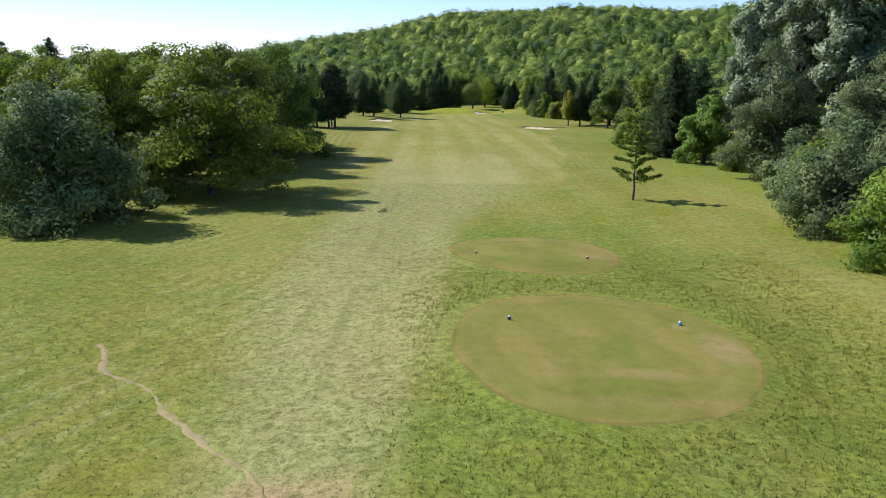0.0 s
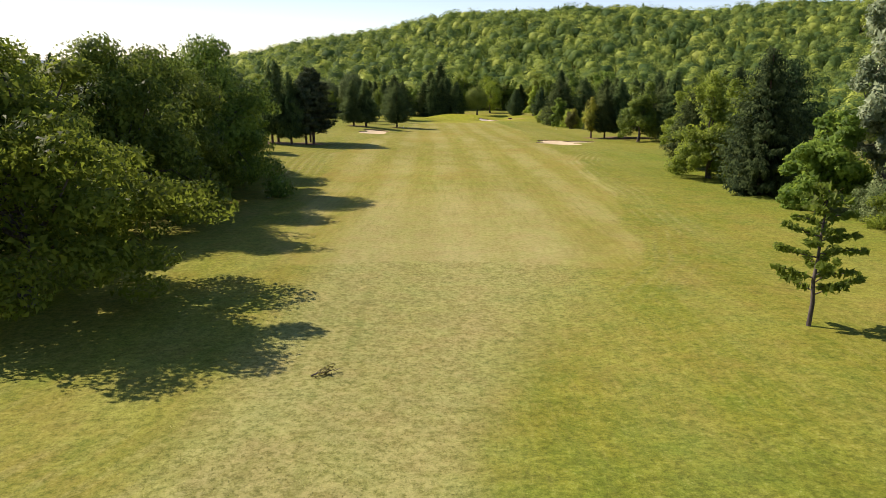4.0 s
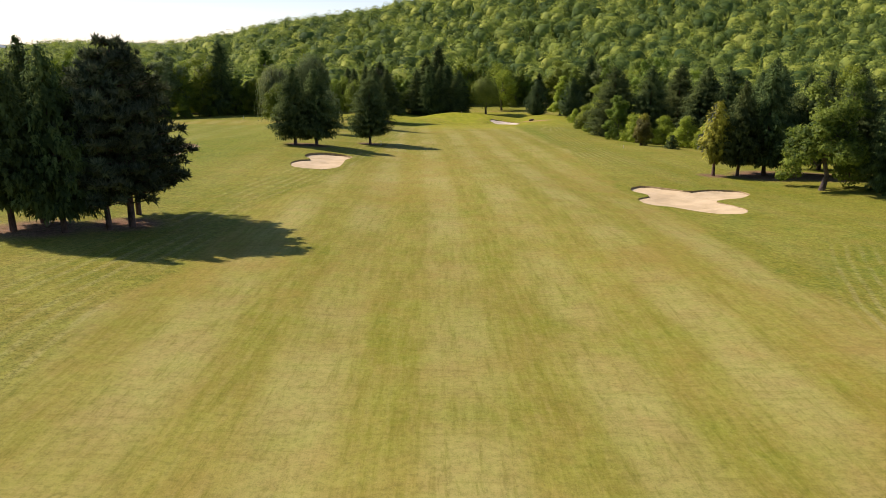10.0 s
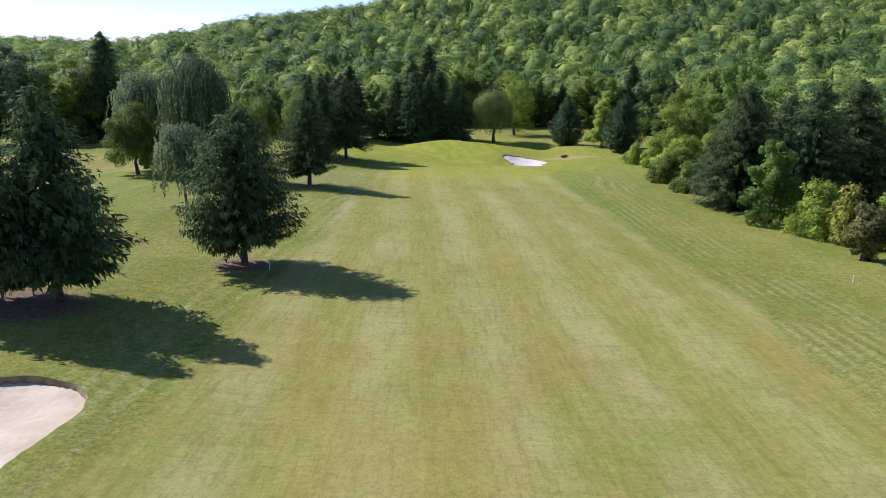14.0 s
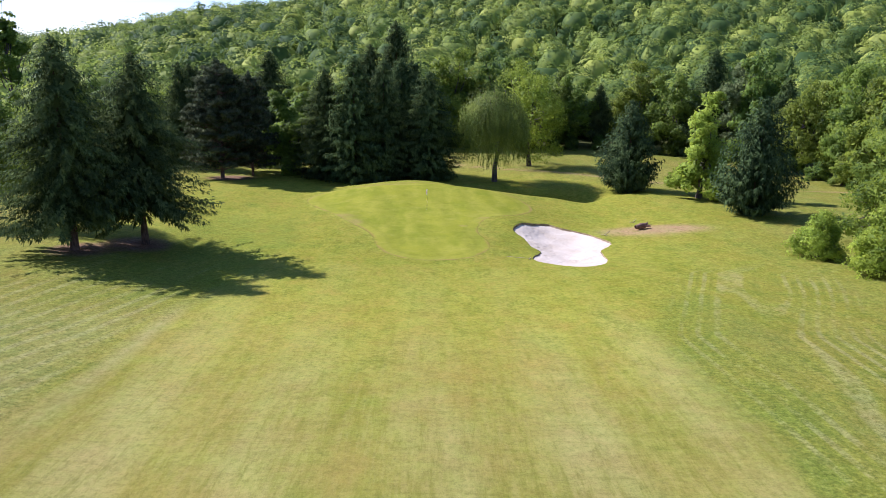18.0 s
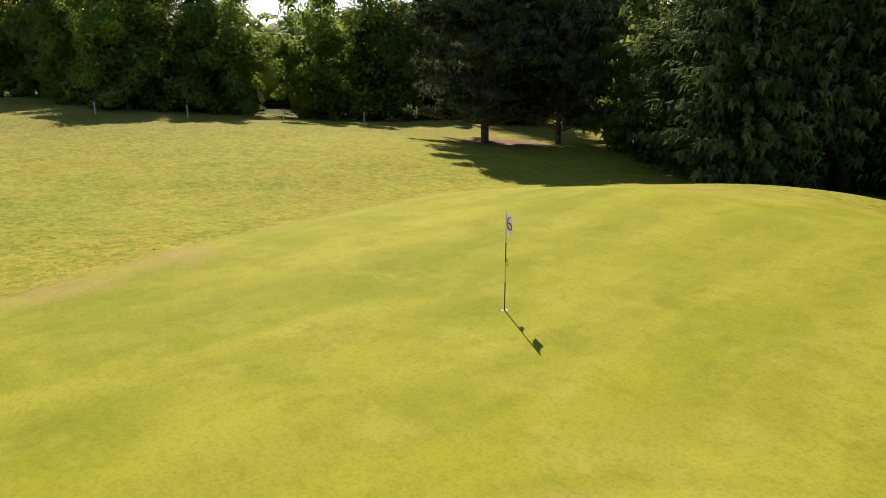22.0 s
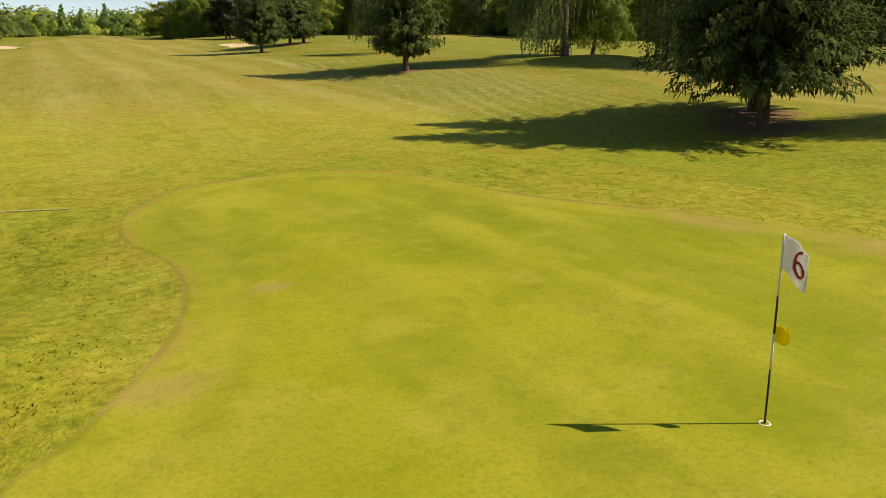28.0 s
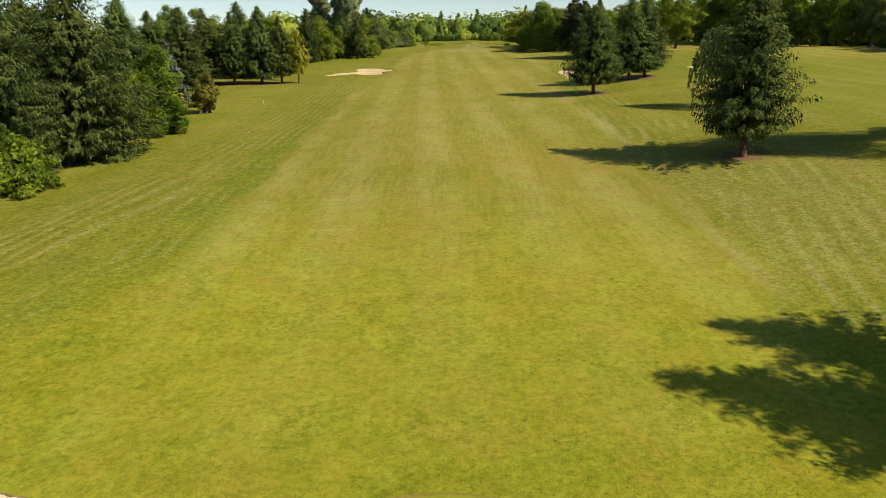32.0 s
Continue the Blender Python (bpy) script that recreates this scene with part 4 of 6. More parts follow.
    part("crown", crown_mesh(lv, lf, leaf, unit(cs * (1, 1, 0)) * 0.75 + np.array((0, 0, 0.42)), 0.5), ob)
    return ob


def pine(name, h, w, seed, leaf, clear=0.28, label="", category="tree", clumps=110, per=20, size=0.5, shape=0.62):
    """Pine: a straight bole, tiers of long branches with brushes of needles, and gaps between."""
    rng = np.random.default_rng(seed)
    ob = thing(name, label, category)
    v, f = [], []
    r0 = 0.014 * h + 0.08
    tube(v, f, bend(rng, (0, 0, -0.15), (rng.normal(0, 0.2), rng.normal(0, 0.2), h * 0.96), 7, 0.05), np.linspace(r0, 0.04, 7), 9)
    cs = []
    for k in range(clumps):
        q = rng.uniform(0, 1) ** 0.9
        z = h * (clear + (0.97 - clear) * round(q * 13 + rng.normal(0, 0.22)) / 13) + rng.normal(0, 0.022) * h
        g = rng.uniform(0, 6.283)
        L = 0.5 * w * ((1 - q) ** shape + 0.06) * (0.78 + 0.22 * smooth(0, 0.25, q)) * rng.uniform(0.6, 1.1)
        tip = np.array((math.cos(g) * L, math.sin(g) * L, z + 0.1 * L))
        if L > 0.8:
            tube(v, f, bend(rng, (0, 0, z - 0.12 * L), tip, 4, 0.06), (0.05, 0.04, 0.028, 0.012), 4)
        side = np.array((-math.sin(g), math.cos(g), 0))
        for t in np.arange(1.0, 0.25, -0.42 / max(L, 0.6)):
            for _ in range(2):
                cs.append(tip * (t, t, 1) + (0, 0, -0.1 * L * (1 - t)) + side * rng.normal(0, 0.3 * (1.15 - t) * min(L, 2.0)) + rng.normal(0, 0.07, 3))
    part("trunk", mesh_of("trunk", v, f, BARK_RED, True), ob)
    c = np.repeat(np.array(cs), per, axis=0)
    d = unit(rng.normal(size=c.shape) + unit(c * (1, 1, 0)) * 0.6 + np.array((0, 0, 0.75)))
    s = size * rng.uniform(0.6, 1.15, len(c))
    lv, lf = sprays(c + d * (s * 0.5)[:, None], d, unit(np.cross(d, unit(rng.normal(size=d.shape)))), s, s * 0.26)
    part("crown", crown_mesh(lv, lf, leaf, d + unit(c * (1, 1, 0)) * 0.4, 0.3), ob)
    return ob


def weeper(name, h, w, seed, leaf, strands=260, label="", category="tree", floor=0.12, size=0.34, bark=None, girth=0.022):
    """Weeping tree: arching limbs with long hanging strands of narrow leaves."""
    rng = np.random.default_rng(seed)
    ob = thing(name, label, category)
    v, f = [], []
    r0 = girth * h + 0.4 * girth * h ** 0.5
    way = bend(rng, (0, 0, -0.15), (rng.normal(0, 0.3), rng.normal(0, 0.3), h * 0.55), 5, 0.08)
    tube(v, f, way, np.linspace(r0, r0 * 0.55, 5) * (1.3, 1, 1, 1, 1), 9)
    heads, limbs = [], []
    for k in range(11):
        g = rng.uniform(0, 6.283)
        L = 0.5 * w * rng.uniform(0.1, 0.72)
        top = np.array((math.cos(g) * L, math.sin(g) * L, h * (0.93 - 0.4 * (L / (0.5 * w)) ** 2) * rng.uniform(0.86, 1.0)))
        lv, lf = [], []
        tube(lv, lf, bend(rng, way[rng.integers(2, 5)], top, 5, 0.2), np.linspace(r0 * 0.4, 0.03, 5), 5)
        limbs.append((lv, lf))
        heads.append(top)
    cs, al = [], []
    lean = rng.uniform(0, 6.283, 3)
    for k in range(strands):
        head = heads[rng.integers(len(heads))]
        g, u = rng.uniform(0, 6.283), math.sqrt(rng.uniform(0.0, 1.0))
        p = head[:2] + 0.27 * w * u * np.array((math.cos(g), math.sin(g)))
        q = min(1.0, np.linalg.norm(p) / (0.5 * w))
        g = math.atan2(p[1], p[0])
        z = head[2] * (1.02 - 0.24 * u * u) * (1 - 0.1 * rng.uniform() ** 2)
        low = h * (floor + 0.12 * rng.uniform() + 0.06 * math.sin(3 * g + lean[2]))
        end = low if q > 0.6 and rng.uniform() < 0.7 else z - rng.uniform(0.12, 0.34) * h
        end = max(end, low)
        swing = rng.normal(0, 0.05, 2) + p / (np.linalg.norm(p) + 1e-6) * 0.05
        while z > end:
            cs.append((p[0], p[1], z))
            al.append((swing[0] * 2 + rng.normal(0, 0.4), swing[1] * 2 + rng.normal(0, 0.4), -1))
            p = p + swing * 0.3 + rng.normal(0, 0.06, 2)
            z -= rng.uniform(0.24, 0.42)
    trunk = part("trunk", mesh_of("trunk", v, f, bark or BARK, True), ob)
    for lv, lf in limbs:
        part("limb", mesh_of("limb", lv, lf, bark or BARK, True), trunk)
    al = unit(np.array(al))
    ac = unit(np.cross(al, unit(rng.normal(size=al.shape))))
    s = size * rng.uniform(0.7, 1.3, len(cs))
    lv, lf = sprays(np.array(cs), al, ac, s * 1.5, s * 0.8)
    hv, hf = cloud(rng, np.array(heads), np.full(len(heads), 0.17 * w), 120, size, 0.6, 0.5, 0.35)
    lv, lf = np.concatenate([lv, hv]), np.concatenate([lf, hf + len(lv)])
    at = lv.reshape(-1, 3, 3).mean(axis=1)
    part("crown", crown_mesh(lv, lf, leaf, unit((at - (0, 0, 0.45 * h)) / (w, w, 1.3 * h)), 0.45), ob)
    return ob


def sapling(x, y):
    """Young tree with open tiers of branches."""
    rng = np.random.default_rng(77)
    ob = thing("young_tree", "young light green tree with open tiers of branches on the rough", "tree")
    v, f = [], []
    h = 5.9
    tube(v, f, bend(rng, (0, 0, -0.1), (0.1, 0, h), 7, 0.04), np.linspace(0.1, 0.02, 7), 7)
    cs, rr = [], []
    for k in range(26):
        z = 1.3 + (h - 1.4) * k / 26
        L = 1.75 * (1 - (z - 1.2) / (h - 0.9)) ** 0.75 * rng.uniform(0.7, 1.15) + 0.15
        g = k * 2.4 + rng.uniform(-0.4, 0.4)
        tip = np.array((math.cos(g) * L, math.sin(g) * L, z + 0.28 * L))
        tube(v, f, bend(rng, (0, 0, z), tip, 4, 0.04), (0.03, 0.025, 0.018, 0.008), 4)
        for t in np.linspace(0.3, 1.0, max(2, int(L / 0.28))):
            cs.append(np.array((tip[0] * t, tip[1] * t, z + (tip[2] - z) * t)))
            rr.append(0.22)
    part("trunk", mesh_of("trunk", v, f, BARK, True), ob)
    lv, lf = cloud(rng, np.array(cs), np.array(rr), 16, 0.24, 0.6, 0.1)
    part("crown", mesh_of("crown", lv, lf, L_LIGHT), ob)
    ob.matrix_basis = pose(x, y, float(height(x, y)))
    return ob


def stand(ob, x, y, turn=0.0, grow=1.0, wide=1.0):
    """Sets a tree on the ground."""
    ob.matrix_basis = Matrix.LocRotScale((x, y, float(height(x, y))), Euler((0, 0, turn)), (grow * wide, grow * wide, grow))
    return ob


def another(ob, x, y, turn, grow=1.0, wide=1.0, label="", group=""):
    """A copy of a tree, turned and scaled, on the ground elsewhere."""
    c = copy_thing(ob, Matrix())
    stand(c, x, y, turn, grow, wide)
    return tagged(c, label, group=group)

# ---- the row of trees by the tees ----
stand(broadleaf("round_tree", 7.6, 10.4, 11, L_SILVER, clear=0.0, clumps=110, per=230, size=0.19, full=0.55, dome=True,
                label="low round grey-green tree whose branches touch the grass"), -24.4, 45.2, 0.0, 1.1)
oak = stand(broadleaf("lime_tree", 11.8, 12.8, 12, L_OAK, clear=0.05, clumps=125, per=230, size=0.205, dome=True, flat=0.55,
                      label="broad green deciduous tree in the row along the fairway"), -18.5, 57.6, 0.0, 1.04, 1.07)
oak_b = stand(broadleaf("lime_tree", 12.8, 12.4, 113, L_OAK, clear=0.15, clumps=125, per=220, size=0.21, flat=0.6,
                        label="tall broad green deciduous tree with a visible trunk"), -28.6, 71.0)
dark = stand(broadleaf("maple_tree", 13.2, 12.0, 14, L_DARK, clear=0.03, clumps=115, per=220, size=0.215, dome=True,
                       label="dark green broadleaf tree that shades the fairway's edge"), -22.4, 75.6, 0.0, 1.16, 0.9)
ROW = "deciduous trees in the row by the tees"
for base, x, y, turn, grow in ((oak_b, -27.7, 61.4, 2.2, 0.93), (oak, -33.5, 64.0, 1.2, 0.98), (dark, -21.4, 93.2, 2.1, 1.28), (oak, -24.4, 99.8, 0.4, 1.02), (dark, -25.0, 106.2, 1.2, 1.02), (oak, -28.4, 112.0, 2.7, 0.95), (dark, -22.6, 84.6, 4.0, 1.16), (oak, -27.6, 88.6, 0.9, 1.12), (oak_b, -41.0, 66.0, 0.7, 1.0),
                               (dark, -38.5, 82.0, 3.3, 1.05), (oak, -31.0, 90.0, 5.0, 1.0), (oak, -36.0, 54.0, 1.0, 0.9), (dark, -48.0, 58.0, 2.0, 1.05),
                               (oak_b, -52.0, 76.0, 2.6, 1.1), (oak, -34.0, 108.0, 3.0, 0.95), (dark, -47.0, 100.0, 4.4, 1.05), (oak_b, -60.0, 96.0, 1.9, 1.1)):
    another(base, x, y, turn, grow, 0.86 if grow > 1.11 else 1.0, group=ROW)
young = stand(broadleaf("small_tree", 6.4, 5.4, 15, L_LIGHT, clear=0.2, clumps=55, per=75, size=0.22,
                        label="small light green fruit tree with a short trunk"), -27.0, 127.6)
another(young, -32.6, 133.0, 2.0, 1.0)
another(young, -29.5, 120.0, 4.0, 0.95)
sapling(14.7, 54.4)

# ---- shrubs and trees along the other edge ----
shrub = stand(broadleaf("shrub", 4.8, 6.4, 21, L_SILVER, clear=0.02, clumps=70, per=130, size=0.17, full=0.6, stems=4, dome=True,
                        label="dense grey-green shrub that reaches the ground", category="shrub"), 23.4, 42.0)
shrub_g = stand(broadleaf("shrub", 5.4, 6.2, 22, L_OAK, clear=0.02, clumps=70, per=130, size=0.18, full=0.6, stems=4, dome=True,
                          label="dense olive green shrub that reaches the ground", category="shrub"), 22.4, 33.0)
HEDGE = "shrubs along the edge of the rough"
for base, x, y, turn, grow in ((shrub, 27.2, 49.0, 1.0, 1.15), (shrub_g, 28.8, 53.0, 2.2, 1.0), (shrub, 30.0, 44.0, 3.1, 1.4), (shrub_g, 27.0, 37.0, 3.9, 1.2),
                               (shrub_g, 26.0, 27.0, 0.4, 1.1), (shrub, 24.0, 21.0, 2.0, 1.1), (shrub, 29.6, 59.0, 4.2, 0.9), (shrub, 34.0, 36.0, 0.3, 1.6), (shrub_g, 30.6, 74.5, 1.3, 0.6), (shrub, 32.4, 78.5, 2.3, 0.75), (shrub, 33.6, 71.5, 0.6, 0.8), (shrub_g, 33.0, 62.5, 5.0, 0.8)):
    another(base, x, y, turn, grow, group=HEDGE)
grey = stand(broadleaf("white_willow", 12.6, 8.2, 23, L_SILVER, clear=0.0, clumps=120, per=170, size=0.23, hang=0.3, full=0.55, dome=True,
                       label="tall silvery willow with grey-green leaves down to the grass"), 30.6, 66.5)
another(grey, 34.5, 57.0, 2.4, 0.95, 1.1)
another(grey, 35.5, 49.0, 0.9, 0.85, 1.1)
poplar = stand(broadleaf("poplar", 24.0, 6.6, 24, L_POPLAR, clear=0.01, clumps=160, per=130, size=0.3, full=0.35, flat=1.3,
                         label="very tall columnar poplar with shimmering leaves"), 36.5, 86.0)
for x, y, turn, grow, wide in ((38.6, 79.0, 2.0, 1.0, 0.95), (41.0, 73.5, 4.4, 1.06, 1.1), (46.5, 80.0, 1.0, 0.95, 1.1)):
    another(poplar, x, y, turn, grow, wide, group="poplars behind the shrubs")
light = stand(broadleaf("maple_tree", 9.6, 7.4, 25, L_LIGHT, clear=0.0, clumps=80, per=130, size=0.29, dome=True,
                        label="light green maple with large leaves"), 30.8, 84.5)
yew = stand(spruce("yew_tree", 14.0, 10.4, 26, L_CYPRESS, clear=0.02, thick=1.9, shape=0.62, lift=-0.1, rough=0.28, size=0.6, step=0.22,
                   label="broad dark evergreen down to the grass"), 30.6, 96.0)
another(yew, 41.0, 66.0, 2.0, 1.0)
another(yew, 44.0, 58.0, 4.0, 1.1)
another(yew, 37.0, 105.0, 1.0, 0.95)
green_bl = stand(broadleaf("hornbeam", 11.0, 9.4, 27, L_OAK, clear=0.0, clumps=95, per=140, size=0.24, dome=True,
                           label="rounded bright green deciduous tree"), 30.2, 108.5)
another(light, 36.5, 116.0, 3.0, 1.1)
another(green_bl, 39.0, 126.5, 2.2, 0.95)
another(yew, 41.5, 131.0, 3.0, 0.95, 0.8)
another(green_bl, 45.2, 163.0, 0.5, 0.93, 1.0, "rounded green deciduous tree at the end of the conifer row")
another(green_bl, 52.0, 150.0, 4.1, 1.0)

# ---- the pines and spruces beside the fairway ----
sp = stand(spruce("spruce", 12.4, 8.4, 31, L_SPRUCE, clear=0.17, thick=2.2, shape=0.8, size=0.6, step=0.21, label="dark green spruce with drooping branches and a bare foot"), -27.9, 145.0, 0.0, 1.0, 0.8)
sp_b = stand(spruce("spruce", 11.4, 7.4, 32, L_SPRUCE, clear=0.15, thick=2.3, size=0.6, step=0.21, shape=0.68, lift=-0.35, label="dark green spruce, branches almost to the ground"), -22.4, 208.6)
stand(spruce("spruce", 10.9, 8.2, 33, L_SPRUCE, clear=0.17, shape=0.45, thick=2.5, size=0.52, step=0.18, label="squat dark spruce on a ring of brown needles"), -12.5, 221.8)
sp_d = stand(spruce("spruce", 13.2, 9.0, 34, L_SPRUCE, clear=0.15, shape=0.75, rough=0.3, whorl=0.42, thick=2.2, size=0.55, step=0.2, lift=-0.3,
                    label="slender dark spruce with open tiers of branches"), -15.3, 264.6)
another(sp, -27.6, 148.0, 1.4, 0.98, 0.8)
another(sp_b, 31.0, 117.8, 5.1, 0.9, 1.0, "dark green spruce between deciduous trees")
another(sp_b, -24.9, 145.5, 2.6, 1.04, 0.78)
pn = stand(pine("pine", 12.2, 9.6, 35, L_PINE, clear=0.16, clumps=190, shape=0.55, label="dark pine with bare lower trunk and open tiers"), -21.8, 148.4)
another(pn, -22.8, 147.2, 2.0, 0.93, 0.85)
another(pn, -23.1, 152.7, 4.0, 0.96, 0.85)
another(sp_b, -19.6, 210.8, 3.0, 1.0, 1.05)
near_sp = stand(spruce("spruce", 14.8, 9.8, 54, L_SPRUCE, clear=0.21, shape=0.62, thick=2.7, size=0.5, step=0.17, whorl=0.36, lift=-0.55, rough=0.42,
                       label="large dark spruce with hanging boughs over brown litter"), -18.9, 299.6)
another(near_sp, -15.3, 303.2, 2.7, 0.97, 1.0)
pn_b = stand(pine("pine", 14.4, 11.4, 53, L_PINE, clear=0.12, shape=0.42, clumps=260, label="dense dark pine with boughs low over brown needles"), -21.4, 344.2)
another(pn_b, -18.4, 348.2, 3.4, 0.92, 0.75)
stand(weeper("silver_birch", 9.0, 6.2, 36, L_SILVER, 330, "grey-green weeping tree behind the spruce", floor=0.2, size=0.3, bark=BARK_BIRCH, girth=0.014), -22.6, 240.5)
stand(weeper("weeping_willow", 13.8, 11.4, 37, L_WILLOW, 3600, "weeping willow with strands that brush the grass behind the green", size=0.16, floor=0.2), 14.8, 348.5)
birch = stand(weeper("birch", 12.0, 6.0, 38, L_LIGHT, 1200, "light green birch with a pale trunk and hanging twigs", floor=0.17, size=0.17, bark=BARK_BIRCH, girth=0.013), -24.9, 309.2)
another(birch, -31.4, 309.0, 2.0, 0.95)
ww = stand(weeper("weeping_willow", 16.5, 13.0, 39, L_SILVER, 1500, "large grey-green weeping willow on a low mound", floor=0.06, size=0.27), -30.6, 267.5, 0.0, 1.0, 0.84)
another(ww, -39.5, 274.0, 2.0, 0.9)
another(dark, -36.6, 264.0, 2.0, 0.8, 0.8, "dark green broadleaf tree beside the weeping willows")
stand(broadleaf("white_willow", 17.0, 12.5, 55, L_YELLOW, clear=0.06, clumps=110, per=130, size=0.26, hang=0.35, dome=True,
                label="tall yellow-green willow behind the weeping one"), 21.5, 364.0)

# ---- the conifers and bushes on the right of the fairway ----
stand(spruce("golden_cypress", 8.8, 4.6, 41, L_GOLD, clear=0.2, shape=0.55, lift=0.35, thick=1.25, size=0.8,
                    label="golden yellow cypress with a leaning trunk on brown litter"), 32.6, 187.4)
CON = "conifers in the row right of the fairway"
for base, x, y, turn, grow, wide in ((sp, 35.6, 187.5, 0.3, 0.92, 0.9), (sp_b, 39.0, 188.0, 1.8, 1.15, 0.95), (sp, 43.6, 188.6, 3.0, 0.98, 1.0), (sp_d, 48.8, 187.0, 4.0, 1.0, 1.1),
                                     (sp_b, 53.5, 185.0, 5.0, 1.18, 1.15), (sp, 58.0, 188.0, 0.9, 1.02, 1.1), (sp_d, 50.0, 196.0, 1.9, 1.0, 1.1), (sp, 57.0, 200.0, 2.0, 1.0, 1.2),
                                     (sp_b, 52.0, 214.0, 0.4, 1.22, 1.2), (sp, 55.0, 228.0, 1.7, 1.05, 1.2), (sp_b, 50.0, 240.0, 2.9, 1.25, 1.2)):
    another(base, x, y, turn, grow, wide, group=CON)
spread_sp = stand(spruce("spruce", 13.2, 11.6, 42, L_SPRUCE, clear=0.015, shape=0.55, thick=2.0, size=0.52, step=0.19, label="broad dark spruce, boughs down to the grass"), 36.4, 257.0, 0.0, 1.1)
for x, y, turn, grow, wide in ((39.5, 263.0, 2.0, 1.0, 0.85), (44.0, 256.0, 3.0, 1.12, 0.9), (52.0, 262.0, 4.0, 1.15, 1.0), (58.0, 250.0, 5.0, 1.1, 1.0), (48.5, 272.0, 0.6, 1.0, 0.9)):
    another(spread_sp, x, y, turn, grow, wide, group="broad spruces right of the fairway")
stand(broadleaf("liquidambar", 9.6, 5.6, 43, L_LIGHT, clear=0.0, dome=True, clumps=80, per=140, size=0.2, flat=1.1,
                label="upright light green tree, leaves to the grass"), 34.8, 245.0)
bush = stand(broadleaf("laurel_bush", 5.4, 6.0, 44, L_YELLOW, clear=0.0, clumps=80, per=110, size=0.18, full=0.72, stems=4, dome=True,
                       label="rounded yellow-green evergreen bush", category="shrub"), 37.2, 239.5)
BUSH = "rounded bushes right of the fairway"
for x, y, turn, grow, wide in ((41.4, 235.0, 1.0, 0.98, 0.9), (43.4, 230.0, 2.0, 1.02, 1.0), (45.6, 225.0, 3.0, 0.98, 0.9), (37.2, 305.0, 2.5, 0.72, 0.95), (39.6, 299.6, 1.1, 0.95, 1.0),
                               (40.2, 292.0, 3.6, 1.05, 1.05), (40.5, 285.0, 0.2, 1.2, 1.05), (46.0, 291.0, 2.0, 1.35, 1.0)):
    another(bush, x, y, turn, grow, wide, group=BUSH)
stand(broadleaf("cypress_bush", 5.0, 3.2, 45, L_BROWN, clear=0.0, clumps=60, per=80, size=0.18, full=0.7, flat=1.2, stems=3,
                label="upright bronze-tinged conifer bush", category="shrub"), 35.2, 229.2)
stand(spruce("golden_cypress", 5.6, 3.8, 46, L_GOLD, clear=0.02, shape=0.5, lift=0.4, thick=1.3, size=0.7, label="small golden cypress beside the broad spruces"), 37.4, 236.0)
stand(spruce("dwarf_spruce", 2.4, 3.4, 47, L_CYPRESS, clear=0.02, shape=0.45, size=0.5, thick=1.6, label="small dark dwarf spruce in the rough", category="shrub"), 38.6, 222.4)
blue = stand(spruce("blue_spruce", 8.2, 6.6, 48, L_BLUE, clear=0.03, shape=0.8, label="blue-grey spruce with branches to the ground"), 44.0, 217.5)
stand(broadleaf("plane_tree", 13.8, 13.4, 49, L_OAK, clear=0.0, dome=True, clumps=120, per=190, size=0.25, label="large round green tree behind the bushes"), 47.6, 308.0)
yew_b = stand(spruce("cypress", 11.6, 10.4, 50, L_CYPRESS, clear=0.02, shape=0.72, lift=0.05, thick=1.8, rough=0.12, size=0.7, label="broad conical dark evergreen beside the green"), 31.0, 340.5)
another(yew_b, 39.4, 322.5, 2.0, 1.03, 0.9)
olive_bush = stand(broadleaf("yew_bush", 4.2, 6.6, 57, L_OLIVE, clear=0.0, clumps=70, per=90, size=0.22, full=0.7, stems=4, dome=True,
                             label="dark olive evergreen bush with bronze shoots", category="shrub"), 35.0, 279.0, 0.0, 0.88)
another(olive_bush, 37.4, 281.0, 2.0, 1.0, 1.1)
stand(broadleaf("elder_bush", 3.8, 5.2, 58, L_OAK, clear=0.0, clumps=60, per=80, size=0.22, full=0.6, stems=4, dome=True,
                label="green bush with arching shoots beside the spruces", category="shrub"), 35.0, 269.4)
stand(broadleaf("catalpa", 11.2, 7.6, 51, L_YELLOW, clear=0.0, dome=True, clumps=85, per=140, size=0.27, label="light yellow-green tree between dark conifers"), 37.4, 332.5)

# ---- behind the green ----
big = stand(spruce("spruce", 16.8, 10.8, 52, L_SPRUCE, clear=0.03, shape=0.55, thick=2.0, rough=0.28, lift=-0.35, size=0.68, step=0.24, label="tall dark spruce behind the green"), -4.4, 347.5)
for x, y, turn, grow, wide in ((-8.6, 349.5, 1.0, 0.9, 0.95), (-0.6, 349.0, 2.0, 0.98, 0.9), (5.6, 349.0, 3.0, 0.88, 1.05), (1.5, 356.0, 4.0, 1.0, 1.0), (-30.5, 356.0, 5.0, 0.9, 0.8), (-27.0, 362.0, 0.5, 0.95, 0.8)):
    another(big, x, y, turn, grow, wide, group="spruces behind the green")
another(light, -13.8, 353.0, 2.0, 1.45, 1.0, "light green tree beside the tall spruces")
WOOD = "trees at the wood's edge"
rng = np.random.default_rng(9)
LINE2 = ((-80, -40), (-85, 60), (-98, 150), (-112, 230), (-122, 288))
EDGE = ((-150, 284), (-126, 292), (-104, 299), (-84, 316), (-64, 327), (-49, 326), (-44, 334), (-40, 345), (-38, 360), (-30, 378), (-8, 388), (16, 392), (40, 391), (58, 380), (66, 356), (64, 330))
